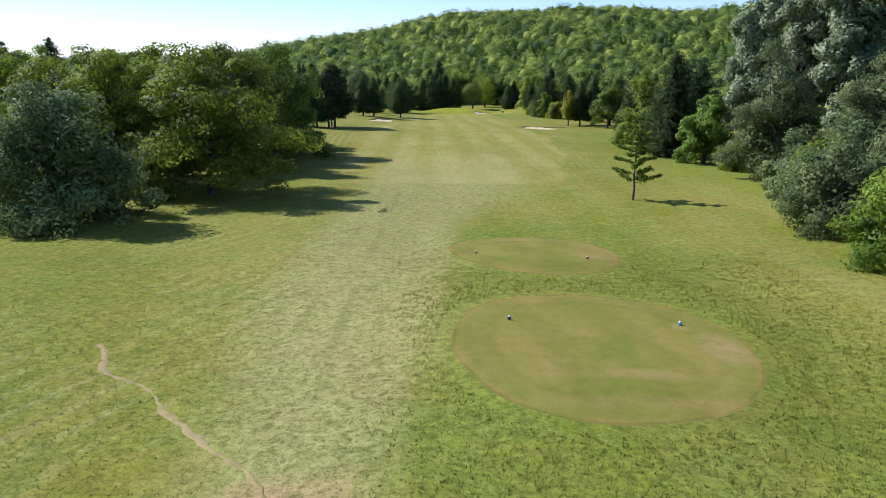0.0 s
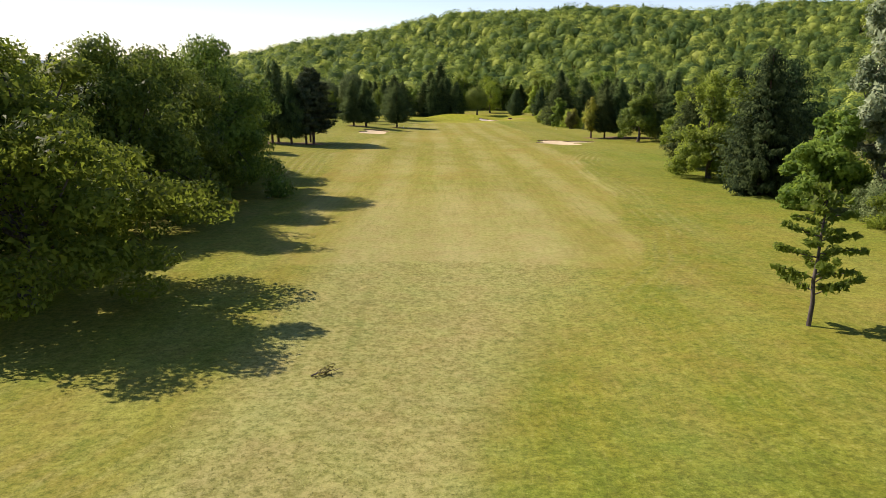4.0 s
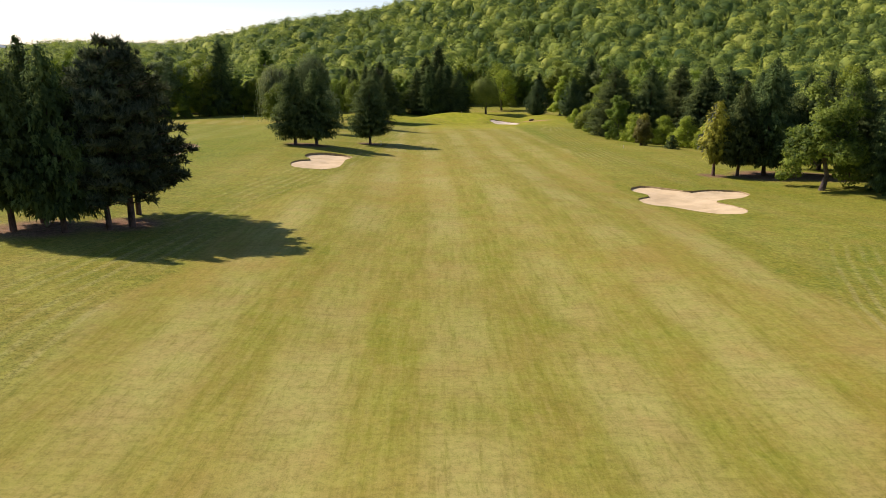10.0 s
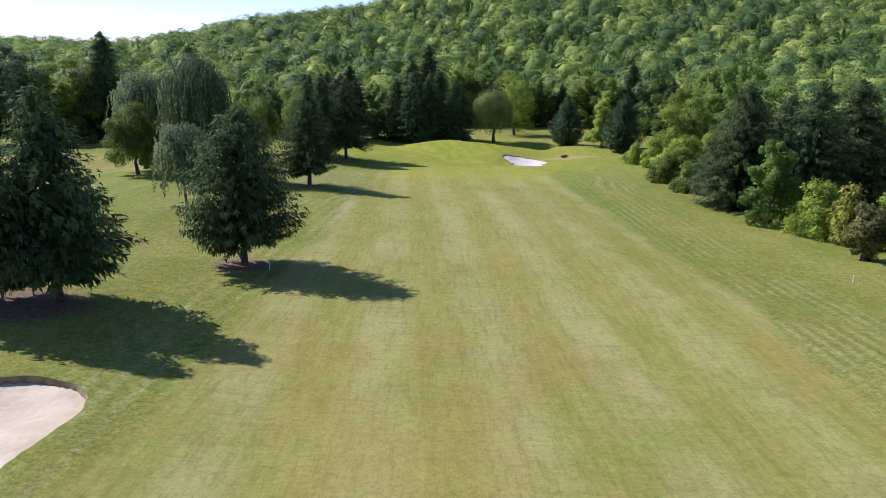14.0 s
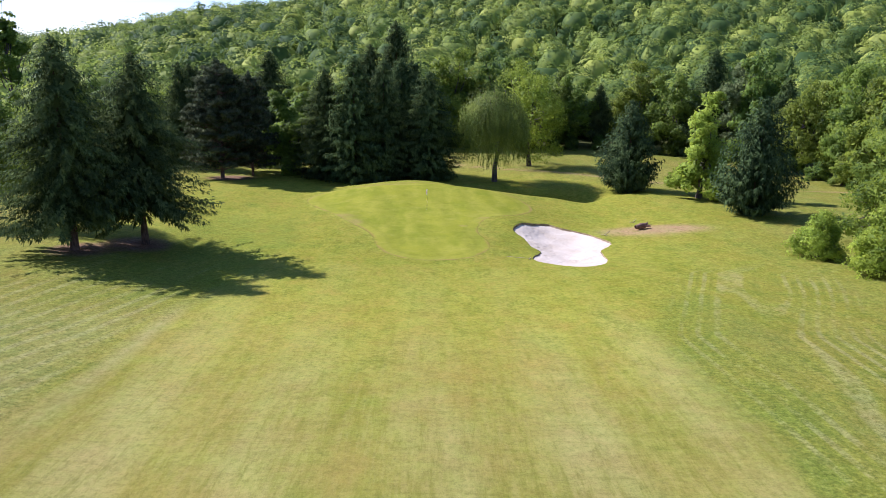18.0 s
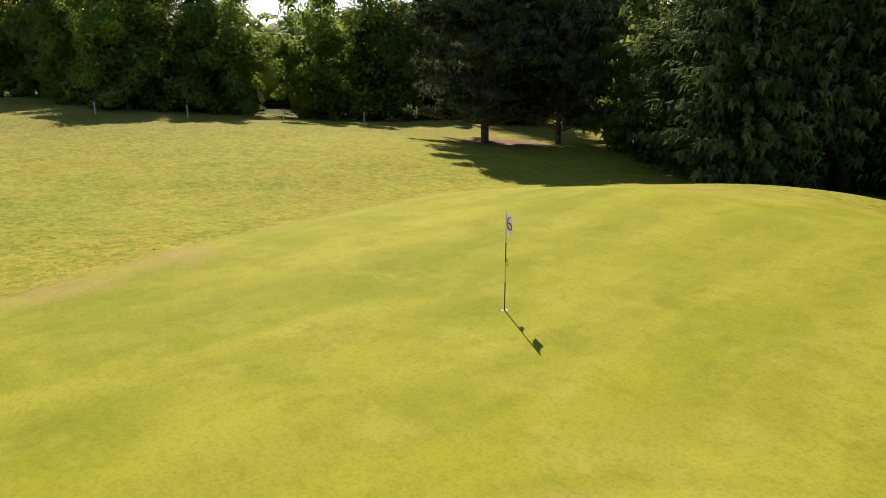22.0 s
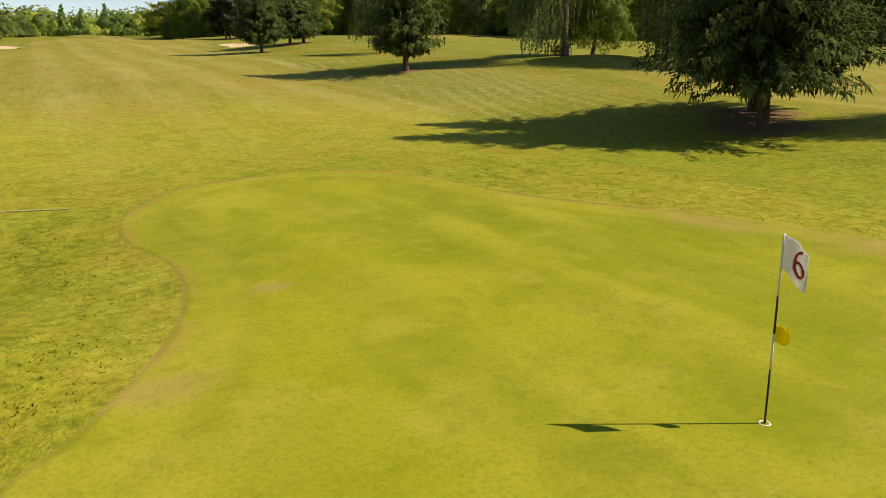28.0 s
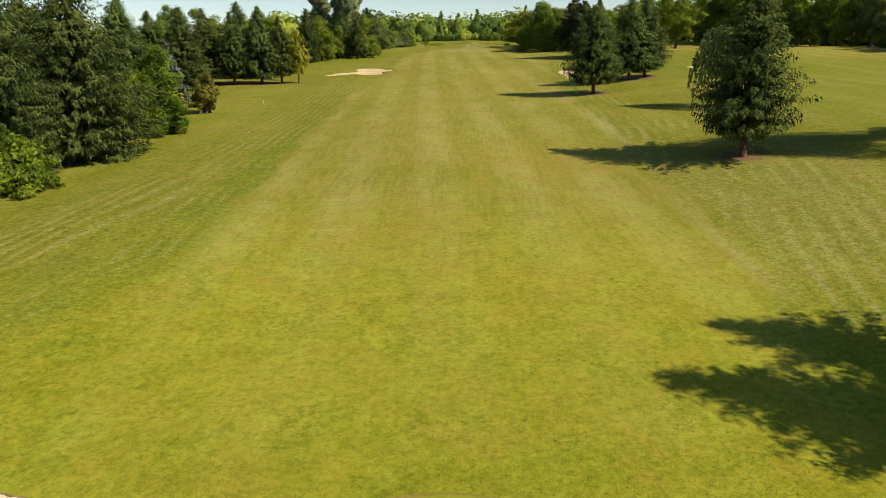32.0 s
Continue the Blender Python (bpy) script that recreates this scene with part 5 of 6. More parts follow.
far_a = stand(broadleaf("ash_tree", 14.5, 11.5, 71, L_OAK, clear=0.04, clumps=95, per=120, size=0.30, dome=True, label="tall green deciduous tree at the wood's edge"), -52.0, 331.0)
far_b = stand(broadleaf("alder_tree", 15.0, 10.5, 72, L_DARK, clear=0.04, clumps=95, per=120, size=0.30, dome=True, label="tall dark green tree at the wood's edge"), -58.0, 332.0)
far_c = stand(broadleaf("robinia_tree", 13.5, 9.5, 73, L_LIGHT, clear=0.05, clumps=85, per=120, size=0.29, label="tall light green tree at the wood's edge"), -66.0, 335.0)
far_d = stand(broadleaf("grey_poplar", 15.5, 9.0, 74, L_SILVER, clear=0.05, clumps=85, per=120, size=0.28, label="tall silvery tree at the wood's edge"), -74.0, 336.0)
brush = stand(broadleaf("thicket", 4.6, 6.0, 75, L_DARK, clear=0.0, clumps=40, per=90, size=0.25, full=0.6, stems=3, dome=True, label="dark green thicket at the wood's edge", category="shrub"), -46.0, 328.0)
stand(broadleaf("dying_poplar", 25.5, 6.4, 76, L_LIGHT, clear=0.3, clumps=60, per=14, size=0.42, label="very tall thin-crowned tree above the wood"), -66.0, 376.0)
kinds = (far_a, far_b, big, far_a, far_c, far_d, far_c, sp_b)
for (ax, ay), (bx, by) in [*zip(EDGE, EDGE[1:]), *zip(LINE2, LINE2[1:])]:
    n = max(2, round(math.hypot(bx - ax, by - ay) / (5.2 if ay > 280 else 6.5)))
    for k in range(n):
        t = (k + rng.uniform(0.2, 0.8)) / n
        base = kinds[rng.choice(8, p=(0.2, 0.22, 0.14, 0.16, 0.08, 0.06, 0.06, 0.08))]
        nx, ny = -(by - ay), bx - ax
        s = rng.uniform(0, 5.5) / math.hypot(nx, ny)
        tall = 1.27 if ay > 280 and not -70 < ax < -20 else (0.92 if ay > 280 else 1.25)
        another(base, ax + (bx - ax) * t + nx * s, ay + (by - ay) * t + ny * s, rng.uniform(0, 6.28), tall * rng.uniform(0.78, 1.12), rng.uniform(0.82, 1.05), group=WOOD)
        if k % 3 == 0 or ay > 310:
            another(brush, ax + (bx - ax) * t - nx * 0.25 * s, ay + (by - ay) * t - ny * 0.25 * s, rng.uniform(0, 6.28), rng.uniform(0.6, 0.95), group="undergrowth at the wood's edge")

BACK = "tall trees behind the conifer row"
for base, x, y, turn, grow, wide in ((far_b, 40.0, 176.0, 0.4, 0.85, 1.0), (big, 46.5, 174.0, 1.4, 0.85, 0.9), (far_a, 53.0, 172.5, 2.4, 0.9, 1.0), (far_b, 60.0, 176.0, 3.4, 0.95, 1.0), (big, 62.0, 190.0, 0.3, 0.9, 0.9),
                                     (far_b, 64.0, 204.0, 1.1, 0.95, 1.0), (far_a, 64.0, 220.0, 2.0, 1.0, 1.0), (big, 61.0, 236.0, 2.8, 0.95, 1.0), (far_b, 62.0, 248.0, 0.9, 0.95, 1.0), (far_a, 58.0, 268.0, 4.0, 1.0, 1.0),
                                     (far_b, 54.0, 282.0, 5.0, 0.95, 1.0), (far_a, 56.0, 296.0, 0.7, 1.0, 1.0)):
    another(base, x, y, turn, grow, wide, group=BACK)

# ---- woods farther off ----
def crown_kit(seed, n, conifer=False):
    """A crown of unit width and height for woods that are seen from afar: a lumpy inner body and leaf sprays on its lumps."""
    g = np.random.default_rng(seed)
    ring, high = np.meshgrid(np.linspace(0, 2 * math.pi, 10, endpoint=False), np.array((0.02, 0.25, 0.5, 0.72, 0.9, 0.99)))
    if conifer:
        q = g.uniform(0, 1, n) ** 1.3
        a = g.uniform(0, 6.283, n)
        r = 0.46 * (1 - q) ** 0.8 * g.uniform(0.7, 1.1, n)
        p = np.stack([np.cos(a) * r, np.sin(a) * r, 0.05 + 0.93 * q], 1)
        out = unit(np.stack([np.cos(a), np.sin(a), 0.5 + 0 * a], 1))
        r = 0.36 * (1 - high) ** 0.8 * (1 + 0.15 * np.sin(3 * ring + seed))
        body = np.stack([np.cos(ring) * r, np.sin(ring) * r, 0.05 + 0.86 * high], -1).reshape(-1, 3)
    else:
        k = 9
        d = unit(g.normal(size=(k, 3)))
        d[:, 2] = abs(d[:, 2]) * 1.2 - 0.25
        rad = g.uniform(0.15, 0.24, k)
        c = d * np.array((0.30, 0.30, 0.27)) * g.uniform(0.8, 1.1, (k, 1)) + np.array((0, 0, 0.56))
        i = g.integers(0, k, n)
        e = unit(g.normal(size=(n, 3)) + d[i] * 0.9 + np.array((0, 0, 0.6)))
        p = c[i] + e * rad[i][:, None]
        out = unit(e * 0.65 + d[i] * 0.7 + np.array((0, 0, 0.15)))
        dome = np.sin(np.arccos(np.clip(high * 1.25 - 0.35, -1, 0.999)))
        r = 0.345 * dome * (1 + 0.13 * np.sin(3 * ring + seed + 4 * high) + 0.08 * np.sin(5 * ring - seed))
        body = np.stack([np.cos(ring) * r, np.sin(ring) * r, 0.2 + 0.57 * high], -1).reshape(-1, 3)
    al = unit(np.cross(unit(out + g.normal(0, 0.3, (n, 3))), unit(g.normal(size=(n, 3)))))
    return p, al, unit(np.cross(out, al)), out, body


def wood(name, spots, tall, leaf, seed, label, conifers=0.08, sprays_each=95, size=1.35):
    g = np.random.default_rng(seed)
    kits = [crown_kit(seed + 100 + k, sprays_each) for k in range(7)]
    cones = [crown_kit(seed + 200 + k, sprays_each, True) for k in range(2)]
    a, b = np.meshgrid(np.arange(5), np.arange(10), indexing="ij")
    quads = np.stack([a * 10 + b, a * 10 + (b + 1) % 10, (a + 1) * 10 + (b + 1) % 10, (a + 1) * 10 + b], -1).reshape(-1, 4)
    quads = np.concatenate([quads[:, (0, 1, 2)], quads[:, (0, 2, 3)]])
    vs, fs, ns, ts, at = [], [], [], [], 0
    for x, y in spots:
        cone = g.uniform() < conifers
        p, al, ac, out, body = cones[g.integers(2)] if cone else kits[g.integers(7)]
        h = tall * g.uniform(0.62, 1.15)
        w = h * (0.5 if cone else g.uniform(0.75, 1.1))
        t = g.uniform(0, 6.283)
        m = np.array(((math.cos(t), -math.sin(t), 0), (math.sin(t), math.cos(t), 0), (0, 0, 1)))
        s = size * g.uniform(0.7, 1.3, len(p))
        v, f = sprays(p @ m.T * (w, w, h), al @ m.T, ac @ m.T, s * 1.15, s * 0.85)
        q = v.reshape(-1, 3, 3)
        o = out @ m.T
        face = unit(np.cross(q[:, 1] - q[:, 0], q[:, 2] - q[:, 0]))
        flip = (face * o).sum(axis=1) < 0
        f = np.where(flip[:, None], f[:, ::-1], f)
        face[flip] *= -1
        inner = body @ m.T * (w, w, h)
        vs += [v + (x, y, float(height(x, y)) - 0.15 * h), inner + (x, y, float(height(x, y)) - 0.15 * h)]
        fs += [f + at, quads + at + len(v)]
        ns += [np.repeat(unit(o * 0.72 + face * 0.38), 3, axis=0), unit(inner - (0, 0, 0.45 * h))]
        at += len(v) + len(inner)
        ts.append(np.full(len(v) + len(inner), 0.12 if cone else g.uniform(0, 1) ** 1.2))
    me = mesh_of(name, np.concatenate(vs), np.concatenate(fs), leaf, True, np.concatenate(ns))
    spread(me, "tone", np.concatenate(ts))
    return tagged(new(name, me), label, "forest", kind="stuff")


def scatter(seed, x0, x1, y0, y1, gap, ok):
    g = np.random.default_rng(seed)
    out = []
    for x in np.arange(x0, x1, gap):
        for y in np.arange(y0, y1, gap):
            a, b = x + g.uniform(-0.45, 0.45) * gap, y + g.uniform(-0.45, 0.45) * gap
            if ok(a, b):
                out.append((a, b))
    return out


wood("hill_forest", scatter(1, -430, 450, 398, 738, 8.6, lambda x, y: x < 0.68 * y + 30 and x > -0.72 * y + 40 and y > 398 + max(0, 0.05 * x)), 15.0, L_FOREST, 61,
     "mixed green woodland that covers the hillside", 0.04, 185, 0.80)
wood("valley_forest", scatter(2, -300, -47, 322, 400, 7.6, lambda x, y: y > 334 + max(0, -0.1 * (x + 100)) and x > -0.75 * y), 13.5, L_FOREST, 62, "mixed woodland beyond the neighbouring fairway", 0.12, 190, 0.95)
wood("side_forest", scatter(3, 66, 190, 120, 398, 8.5, lambda x, y: x > 70 + 0.06 * (398 - y)), 11.5, L_FOREST, 63, "woodland behind the conifer row", 0.2, 130, 1.1)
wood("far_trees", scatter(4, -230, 130, -190, -60, 10.0, lambda x, y: True) + scatter(5, -200, -90, -60, 285, 9.0, lambda x, y: x < -98 - 0.12 * (y - 60)), 18.5, L_FOREST, 64,
     "trees beyond the tees and along the neighbouring fairway", 0.25, 64, 1.8)
wood("far_hedge", [(x, -52 + 4 * math.sin(x * 0.3)) for x in np.arange(-110, 120, 2.4)] + [(24 + 0.9 * k, 8 - 1.6 * k) for k in range(30)], 5.0, L_FOREST, 65, "hedge and undergrowth behind the tees", 0.0, 40, 1.3)

# ---- long grass ----
def grass_tufts(label, seed, x0, x1, y0, y1, density, ok, tall, mat):
    """Single blades in small tufts on the uncut turf."""
    g = np.random.default_rng(seed)
    n = int((x1 - x0) * (y1 - y0) * density)
    x, y = g.uniform(x0, x1, n), g.uniform(y0, y1, n)
    inner = np.minimum(np.minimum(x - x0, x1 - x) / 3.0, np.minimum(y - y0, y1 - y) / 4.0).clip(0, 1)
    keep = ok(x, y) & (0.35 * np.sin(x * 1.9 + 2 * np.sin(y * 0.8)) * np.sin(y * 2.3 + x) + g.normal(0, 0.5, n) > -0.3) & (g.uniform(0, 1, n) < inner)
    x, y = np.repeat(x[keep], 4) + g.normal(0, 0.035, 4 * keep.sum()), np.repeat(y[keep], 4) + g.normal(0, 0.035, 4 * keep.sum())
    n = len(x)
    foot = np.column_stack([x, y, height(x, y) - 0.005])
    a = g.uniform(0, 6.283, n)
    side = np.stack([np.cos(a), np.sin(a), 0 * a], 1)
    lean = g.normal(0, 0.55, (n, 3)) * (1, 1, 0) + np.array((0, 0, 1))
    high, wide = (tall * g.uniform(0.5, 1.2, n))[:, None], g.uniform(0.008, 0.016, n)[:, None]
    v = np.stack([foot - side * wide, foot + side * wide, foot + unit(lean) * high], 1).reshape(-1, 3)
    nor = np.repeat(unit(g.normal(0, 0.25, (n, 3)) + np.array((0, 0, 1))), 3, axis=0)
    return tagged(new("grass", mesh_of("grass", v, np.arange(3 * n).reshape(n, 3), mat, True, nor)), label, "grass", kind="stuff")


def off_tees(x, y):
    return (inside_by(x, y, TEE_BACK) < -0.5) & (inside_by(x, y, TEE_FRONT) < -0.5) & (line_gap(x, y, WAY) > 0.35) & (np.hypot(x + 3.3, y - 11.3) > 2.0)


L_BLADE = leaf_material("rough_grass_blade", (0.12, 0.17, 0.013), (0.26, 0.29, 0.03), 0.3, 0.7)
L_STRAW = leaf_material("dry_grass_blade", (0.24, 0.255, 0.06), (0.42, 0.385, 0.15), 0.3, 0.7)
L_BANK = leaf_material("bank_grass_blade", (0.19, 0.215, 0.012), (0.37, 0.345, 0.028), 0.3, 0.7)
grass_tufts("uncut green grass and clover round the tees", 81, -2.6, 17, 6, 36, 62, off_tees, 0.085, L_BLADE)
grass_tufts("short green grass beside the tees", 82, -19, -5.0, 9, 38, 30, off_tees, 0.06, L_BLADE)
grass_tufts("pale dry grass beside the tees", 83, -8.5, 0.6, 10, 46, 30, off_tees, 0.045, L_STRAW)


def off_green(x, y):
    gap = inside_by(x, y, GREEN)
    return (gap < -0.35) & (gap > -7) & (inside_by(x, y, BUNKERS[2][1]) < -0.4)


grass_tufts("uncut yellow-green grass on the bank of the green", 84, 9.5, 24, 298, 327, 55, off_green, 0.03, L_BANK)
grass_tufts("uncut yellow-green grass beside the green", 85, -10, 9, 296, 330, 40, off_green, 0.035, L_BANK)

# ---- flag and small things ----
def coloured(name, col, rough=0.6):
    m, nt, bsdf, out = material(name)
    where = add(nt, "ShaderNodeTexCoord").outputs["Object"]
    nt.links.new(mixed(nt, ranged(nt, grain(nt, where, 14.0), 0.3, 0.7), col, tuple(c * 0.82 for c in col)), bsdf.inputs["Base Color"])
    bsdf.inputs["Roughness"].default_value = rough
    return m


def cloth_material(name, col):
    m = coloured(name, col, 0.8)
    nt = m.node_tree
    glow = add(nt, "ShaderNodeBsdfTranslucent", {"Color": (*col, 1)})
    mix = add(nt, "ShaderNodeMixShader", {0: 0.45, 1: nt.nodes["Principled BSDF"].outputs[0], 2: glow.outputs[0]})
    nt.links.new(mix.outputs[0], nt.nodes["Material Output"].inputs[0])
    return m


WHITE, BLACK, RED = cloth_material("white_cloth", (0.8, 0.79, 0.77)), coloured("black_paint", (0.02, 0.02, 0.022), 0.4), coloured("red_print", (0.45, 0.02, 0.03))
YELLOW, WHITE_PAINT, WOOD_RAW = cloth_material("yellow_plastic", (0.78, 0.66, 0.01)), coloured("white_paint", (0.78, 0.78, 0.75), 0.45), plain_material("weathered_wood", (0.10, 0.05, 0.03), (0.30, 0.17, 0.10), 14, 0.85, 0.7, 0.02)


def rod(r0, r1, z0, z1, sides=12):
    v, f = [], []
    tube(v, f, ((0, 0, z0), (0, 0, (z0 + z1) / 2), (0, 0, z1)), (r0, (r0 + r1) / 2, r1), sides)
    f.append(tuple(range(sides - 1, -1, -1)))
    f.append(tuple(range(len(v) - sides, len(v))))
    return v, f


def flag_cloth(wide, tall, waves, thick=0.004, slack=0.16):
    n, k = 15, 9
    a, b = np.meshgrid(np.linspace(0, 1, n), np.linspace(0, 1, k))
    x = wide * (a - 0.14 * a * a)
    y = waves * np.sin(a * 5.2 + b * 0.9) * a * wide
    z = -tall * b - slack * a * (0.6 + 0.4 * b) * tall + 0.03 * np.sin(a * 6 + b * 2) * a
    top = np.stack([x, y, z], -1).reshape(-1, 3)
    low = top + (0, thick, 0)
    i = (np.arange(k - 1)[:, None] * n + np.arange(n - 1)).ravel()
    q = np.stack([i, i + 1, i + n + 1, i + n], 1)
    return np.concatenate([top, low]), np.concatenate([q, q[:, ::-1] + n * k])


def flagstick(x, y):
    ob = thing("flagstick", "white and black flagstick with a white numbered flag in the hole", "flag")
    z = float(height(x, y)) + 0.03
    bands = ((-0.1, 0.6, BLACK), (0.6, 1.0, WHITE_PAINT), (1.0, 1.4, BLACK), (1.4, 2.03, WHITE_PAINT))
    for lo, hi, m in bands:
        part("pole_section", mesh_of("pole_section", *rod(0.012, 0.011, lo, hi), m, True), ob)
    cloth = part("flag", mesh_of("flag", *flag_cloth(0.27, 0.34, 0.2, slack=0.75), WHITE, True), ob, "white cloth flag with a red printed number")
    cloth.matrix_basis = pose(-0.006, 0.01, 2.02, 0, 0, 120)
    # the number six: a ring and a tail that follow the cloth
    for dy in (-0.003, 0.008):
        v, f = [], []
        g = np.linspace(0, 2 * math.pi, 15)
        ring = np.stack([0.15 + 0.045 * np.cos(g), 0 * g, -0.265 + 0.055 * np.sin(g)], 1)
        tail = np.array(((0.105, 0, -0.25), (0.108, 0, -0.20), (0.122, 0, -0.155), (0.147, 0, -0.12), (0.175, 0, -0.105)))
        for p in (ring, tail):
            q = p.copy()
            a, b = q[:, 0] / 0.265, (-q[:, 2] - 0.04) / 0.34
            q[:, 1] = 0.2 * np.sin(a * 5.2 + b * 0.9) * a * 0.29 + dy
            q[:, 2] -= 0.7 * a * (0.6 + 0.4 * b) * 0.34 - 0.05
            tube(v, f, q, np.full(len(q), 0.013), 5)
        part("number", mesh_of("number", v, f, RED, True), cloth, "dark red number six")
    tag = part("depth_marker", mesh_of("depth_marker", *flag_cloth(0.16, 0.17, 0.12), YELLOW, True), ob, "small yellow marker flag half-way up")
    tag.matrix_basis = pose(-0.006, 0.01, 1.08, 0, 0, 120)
    v, f = [], []
    g = np.linspace(0, 2 * math.pi, 25)
    tube(v, f, np.stack([0.055 * np.cos(g), 0.055 * np.sin(g), 0 * g - 0.005], 1), np.full(25, 0.012), 6)
    part("hole_cup", mesh_of("hole_cup", v, f, WHITE_PAINT, True), ob, "white rim of the cup")
    ob.matrix_basis = pose(x, y, z)
    return ob


flagstick(5.87, 321.07)


def ball_marker(mat, label):
    """Tee marker: a small sphere flattened at its foot, on a spike."""
    ob = thing("tee_marker", label, "tee marker", "tee markers")
    bm = bmesh.new()
    bmesh.ops.create_uvsphere(bm, u_segments=16, v_segments=10, radius=0.066)
    for v in bm.verts:
        v.co.z = max(v.co.z, -0.06) + 0.06
    me = bpy.data.meshes.new("ball")
    bm.to_mesh(me)
    bm.free()
    me.materials.append(mat)
    me.polygons.foreach_set("use_smooth", np.ones(len(me.polygons), bool))
    part("ball", me, ob)
    v, f = rod(0.012, 0.012, -0.12, 0.02, 6)
    part("spike", mesh_of("spike", v, f, BLACK), ob)
    v, f = rod(0.055, 0.02, 0.112, 0.15, 12)
    part("cap", mesh_of("cap", v, f, WHITE_PAINT, True), ob, "white painted top")
    return ob


mk = ball_marker(coloured("dark_violet_paint", (0.06, 0.04, 0.09), 0.4), "small round dark tee marker with a white top")
mk.matrix_basis = pose(2.3, 23.15, float(height(2.3, 23.15)) + 0.02)
mb = ball_marker(coloured("light_blue_paint", (0.12, 0.38, 0.55), 0.4), "small round light blue tee marker with a white top")
mb.matrix_basis = pose(8.15, 23.1, float(height(8.15, 23.1)) + 0.02)
mr = ball_marker(coloured("red_paint", (0.50, 0.05, 0.02), 0.4), "small round red tee marker on the front tee")
mr.matrix_basis = pose(6.9, 32.8, float(height(6.9, 32.8)) + 0.02)
my = ball_marker(coloured("orange_paint", (0.55, 0.22, 0.02), 0.4), "small round orange tee marker on the front tee")
my.matrix_basis = pose(1.7, 34.5, float(height(1.7, 34.5)) + 0.02)


def post(x, y, h=0.9, r=0.04, mat=None, label="slim white boundary post in the grass", group="boundary posts at the wood's edge"):
    ob = thing("boundary_post", label, "post", group)
    v, f = rod(r, r * 0.95, -0.1, h, 8)
    part("stake", mesh_of("stake", v, f, mat or WHITE_PAINT), ob)
    v, f = rod(r * 1.12, r * 0.6, h - 0.02, h + 0.03, 8)
    part("cap", mesh_of("cap", v, f, WHITE_PAINT), ob)
    ob.matrix_basis = pose(x, y, float(height(x, y)))
    return ob


for x, y in ((-43.0, 324.6), (-39.9, 330.4), (-36.0, 336.4), (-34.0, 342.4), (-47.0, 318.0), (-52.0, 314.0), (-57.5, 311.0)):
    post(x, y)
post(-10.6, 221.0, 0.6, 0.04, None, "short white distance post beside the spruce", "distance posts")
post(30.2, 222.0, 0.5, 0.035, None, "short white distance post in the rough", "distance posts")


def stump(x, y):
    """Upturned root of a felled tree."""
    rng = np.random.default_rng(3)
    ob = thing("tree_stump", "reddish broken tree stump on bare dry soil", "stump")
    v, f = [], []
    tube(v, f, bend(rng, (-0.7, 0, 0.22), (0.55, 0.1, 0.34), 5, 0.04), (0.2, 0.26, 0.29, 0.3, 0.22), 10)
    part("log", mesh_of("log", v, f, WOOD_RAW, True), ob)
    for k in range(7):
        g = rng.uniform(-1.5, 1.5)
        tip = np.array((0.6 + 0.3 * math.cos(g), 0.6 * math.sin(g), 0.32 + rng.uniform(-0.25, 0.4)))
        v, f = [], []
        tube(v, f, bend(rng, (0.45, 0.1 * math.sin(g), 0.3), tip, 4, 0.05), (0.1, 0.08, 0.05, 0.02), 6)
        part("root", mesh_of("root", v, f, WOOD_RAW, True), ob)
    ob.matrix_basis = pose(x, y, float(height(x, y)) + 0.02, 0, 0, 20)
    return ob


stump(26.4, 316.6)


def rake(x, y, turn, label):
    """Bunker rake that lies in the grass: a long handle, a cross head and its teeth."""
    ob = thing("bunker_rake", label, "rake", "rakes beside the bunkers")
    v, f = [], []
    tube(v, f, ((0, 0, 0.045), (0.9, 0, 0.04), (1.85, 0, 0.03)), (0.017, 0.018, 0.016), 8)
    part("handle", mesh_of("handle", v, f, WOOD_PALE, True), ob, "pale wooden handle")
    v, f = [], []
    tube(v, f, ((0, -0.3, 0.05), (0, 0, 0.055), (0, 0.3, 0.05)), (0.022, 0.026, 0.022), 8)
    part("head", mesh_of("head", v, f, WOOD_PALE, True), ob)
    for k in range(9):
        v, f = [], []
        yy = -0.27 + 0.0675 * k
        tube(v, f, ((0, yy, 0.05), (-0.02, yy, 0.02), (-0.03, yy, -0.02)), (0.008, 0.007, 0.004), 5)
        part("tooth", mesh_of("tooth", v, f, WOOD_PALE, True), ob)
    ob.matrix_basis = pose(x, y, float(height(x, y)) + 0.03, 0, 0, turn)
    return ob


WOOD_PALE = plain_material("pale_bleached_wood", (0.34, 0.27, 0.14), (0.55, 0.46, 0.27), 12, 0.8, 0.5, 0.01)
rake(22.5, 315.0, 61, "wooden bunker rake lying in the grass behind the white bunker")
rake(26.6, 320.6, 63, "wooden rake lying in the grass beyond the stump")
rake(14.1, 303.4, 163, "wooden rake in the grass at the corner of the white bunker")
rake(-14.0, 182.9, 229, "dark-shadowed wooden rake at the near edge of the kidney bunker")


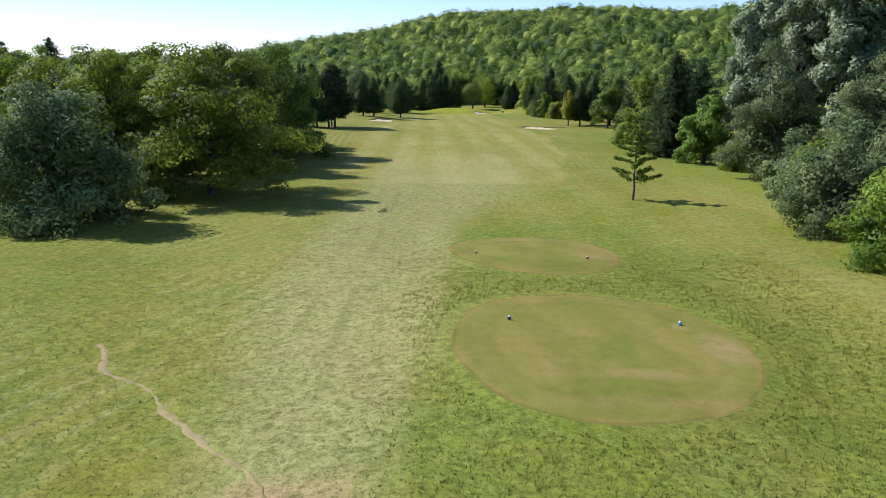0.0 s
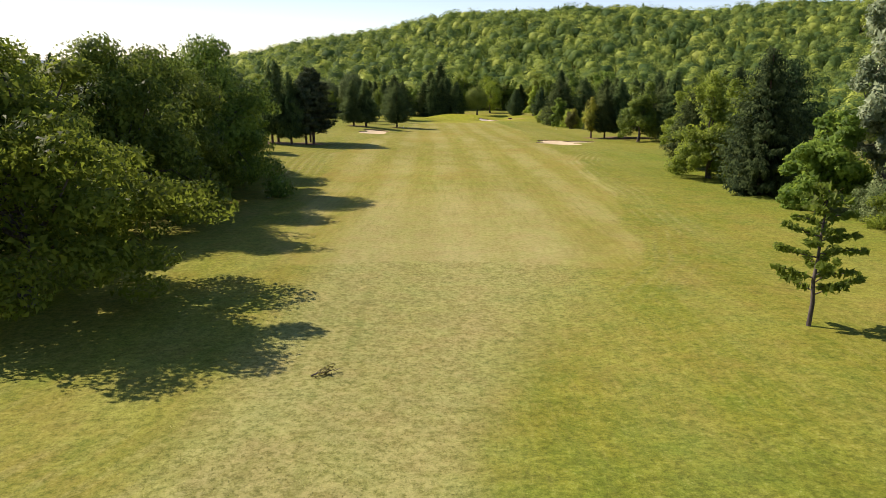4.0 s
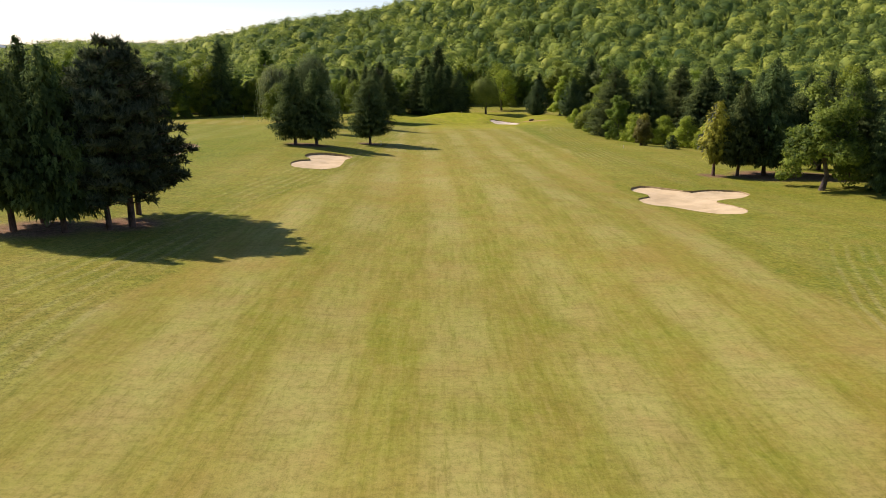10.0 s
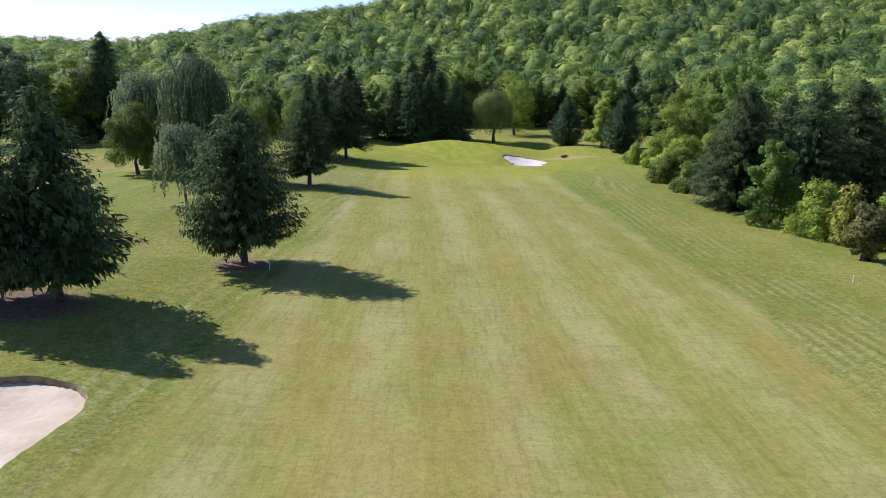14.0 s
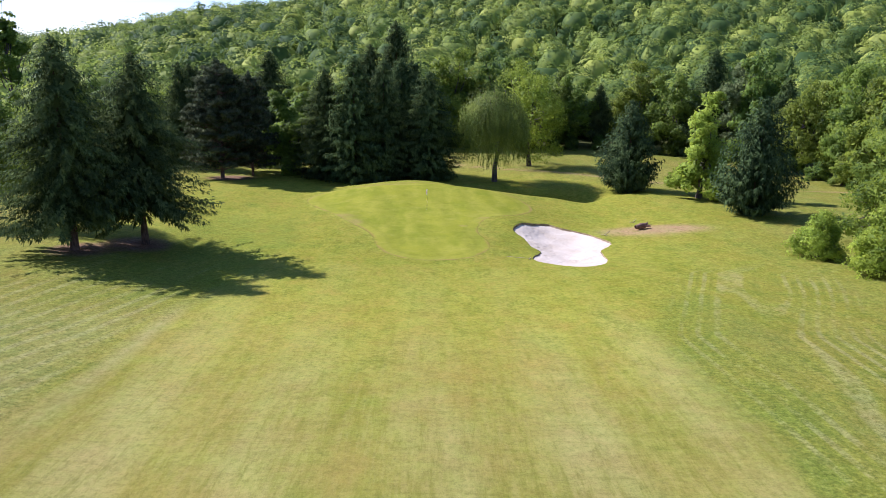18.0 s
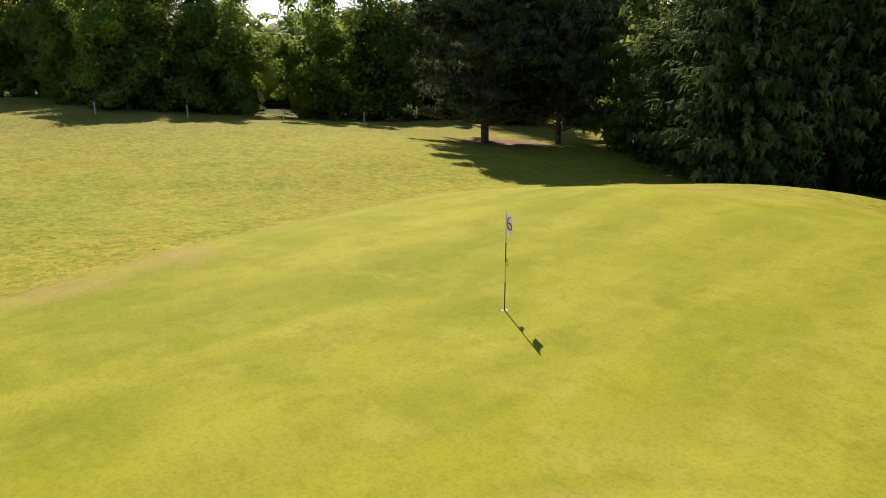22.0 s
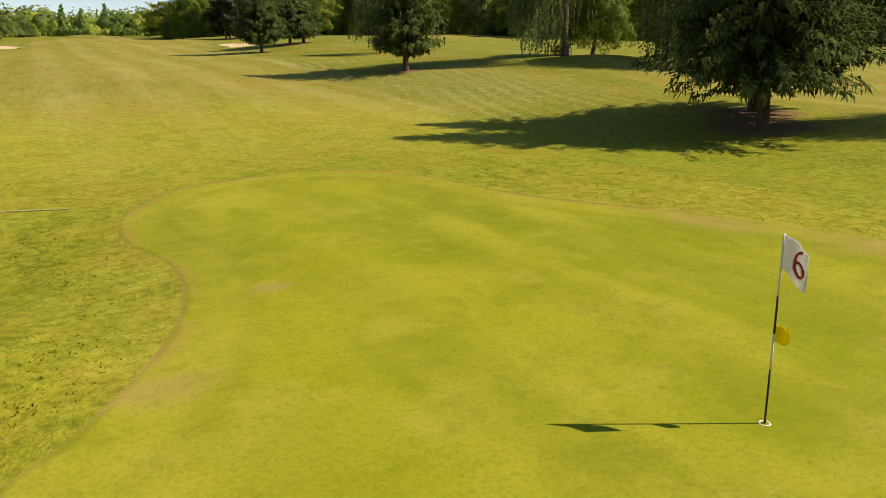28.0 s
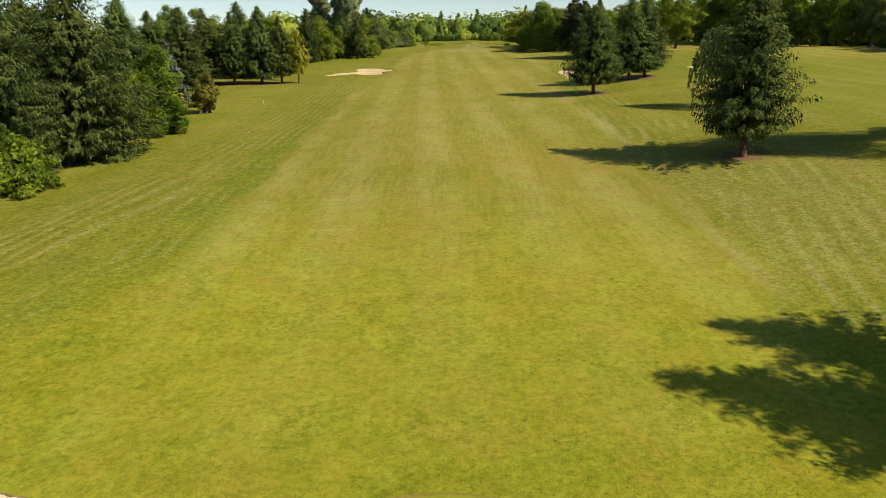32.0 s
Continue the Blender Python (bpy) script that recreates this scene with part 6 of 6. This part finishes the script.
def stone(x, y):
    """Dark lump of stone at the turf edge of the bunker."""
    bm = bmesh.new()
    bmesh.ops.create_icosphere(bm, subdivisions=3, radius=0.11)
    for q in bm.verts:
        q.co *= 1 + 0.35 * noise.noise(q.co * 7)
        q.co.z *= 0.7
    me = bpy.data.meshes.new("stone")
    bm.to_mesh(me)
    bm.free()
    me.materials.append(plain_material("dark_wet_stone", (0.03, 0.03, 0.03), (0.10, 0.10, 0.095), 9, 0.7, 0.7, 0.02))
    ob = tagged(new("stone", me), "small dark stone at the turf edge of the white bunker", "stone")
    ob.matrix_basis = pose(x, y, float(height(x, y)) + 0.0)
    return ob


stone(15.35, 307.9)


def fallen_branch(x, y):
    """Broken twig with side shoots and withered leaves."""
    g = np.random.default_rng(12)
    ob = thing("fallen_branch", "short broken branch with withered brown leaves on the grass", "branch")
    v, f = [], []
    tube(v, f, bend(g, (-0.45, 0, 0.05), (0.45, 0.08, 0.12), 5, 0.03), np.linspace(0.03, 0.01, 5), 6)
    for k in range(6):
        a = np.array((-0.3 + 0.13 * k, 0.02, 0.08))
        tube(v, f, bend(g, a, a + g.normal(0, 0.12, 3) + (0.12, 0, 0.1), 3, 0.02), (0.012, 0.008, 0.004), 4)
    part("stem", mesh_of("stem", v, f, BARK, True), ob)
    lv, lf = cloud(g, g.normal(0, 0.12, (8, 3)) * (2.2, 1, 0.4) + (0, 0, 0.14), np.full(8, 0.13), 9, 0.09)
    part("leaves", mesh_of("leaves", lv, lf, L_BROWN), ob, "withered brown leaves")
    ob.matrix_basis = pose(x, y, float(height(x, y)), 0, 0, 25)
    return ob


fallen_branch(-4.1, 49.5)

# distant low hills beyond the valley
bx = np.linspace(-3400, 3400, 120)
bz = 26 + 14 * np.sin(bx * 0.0021 + 1) + 6 * np.sin(bx * 0.009) + 2 * np.sin(bx * 0.04)
v = np.concatenate([np.column_stack([bx, np.full(120, 3300 - abs(bx) * 0.25), bz]), np.column_stack([bx, np.full(120, 3100 - abs(bx) * 0.25), np.full(120, -6.0)])])
# distance haze is mixed into the base colour as blue-grey
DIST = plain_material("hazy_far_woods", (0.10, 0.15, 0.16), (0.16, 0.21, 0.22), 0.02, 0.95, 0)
i = np.arange(119)
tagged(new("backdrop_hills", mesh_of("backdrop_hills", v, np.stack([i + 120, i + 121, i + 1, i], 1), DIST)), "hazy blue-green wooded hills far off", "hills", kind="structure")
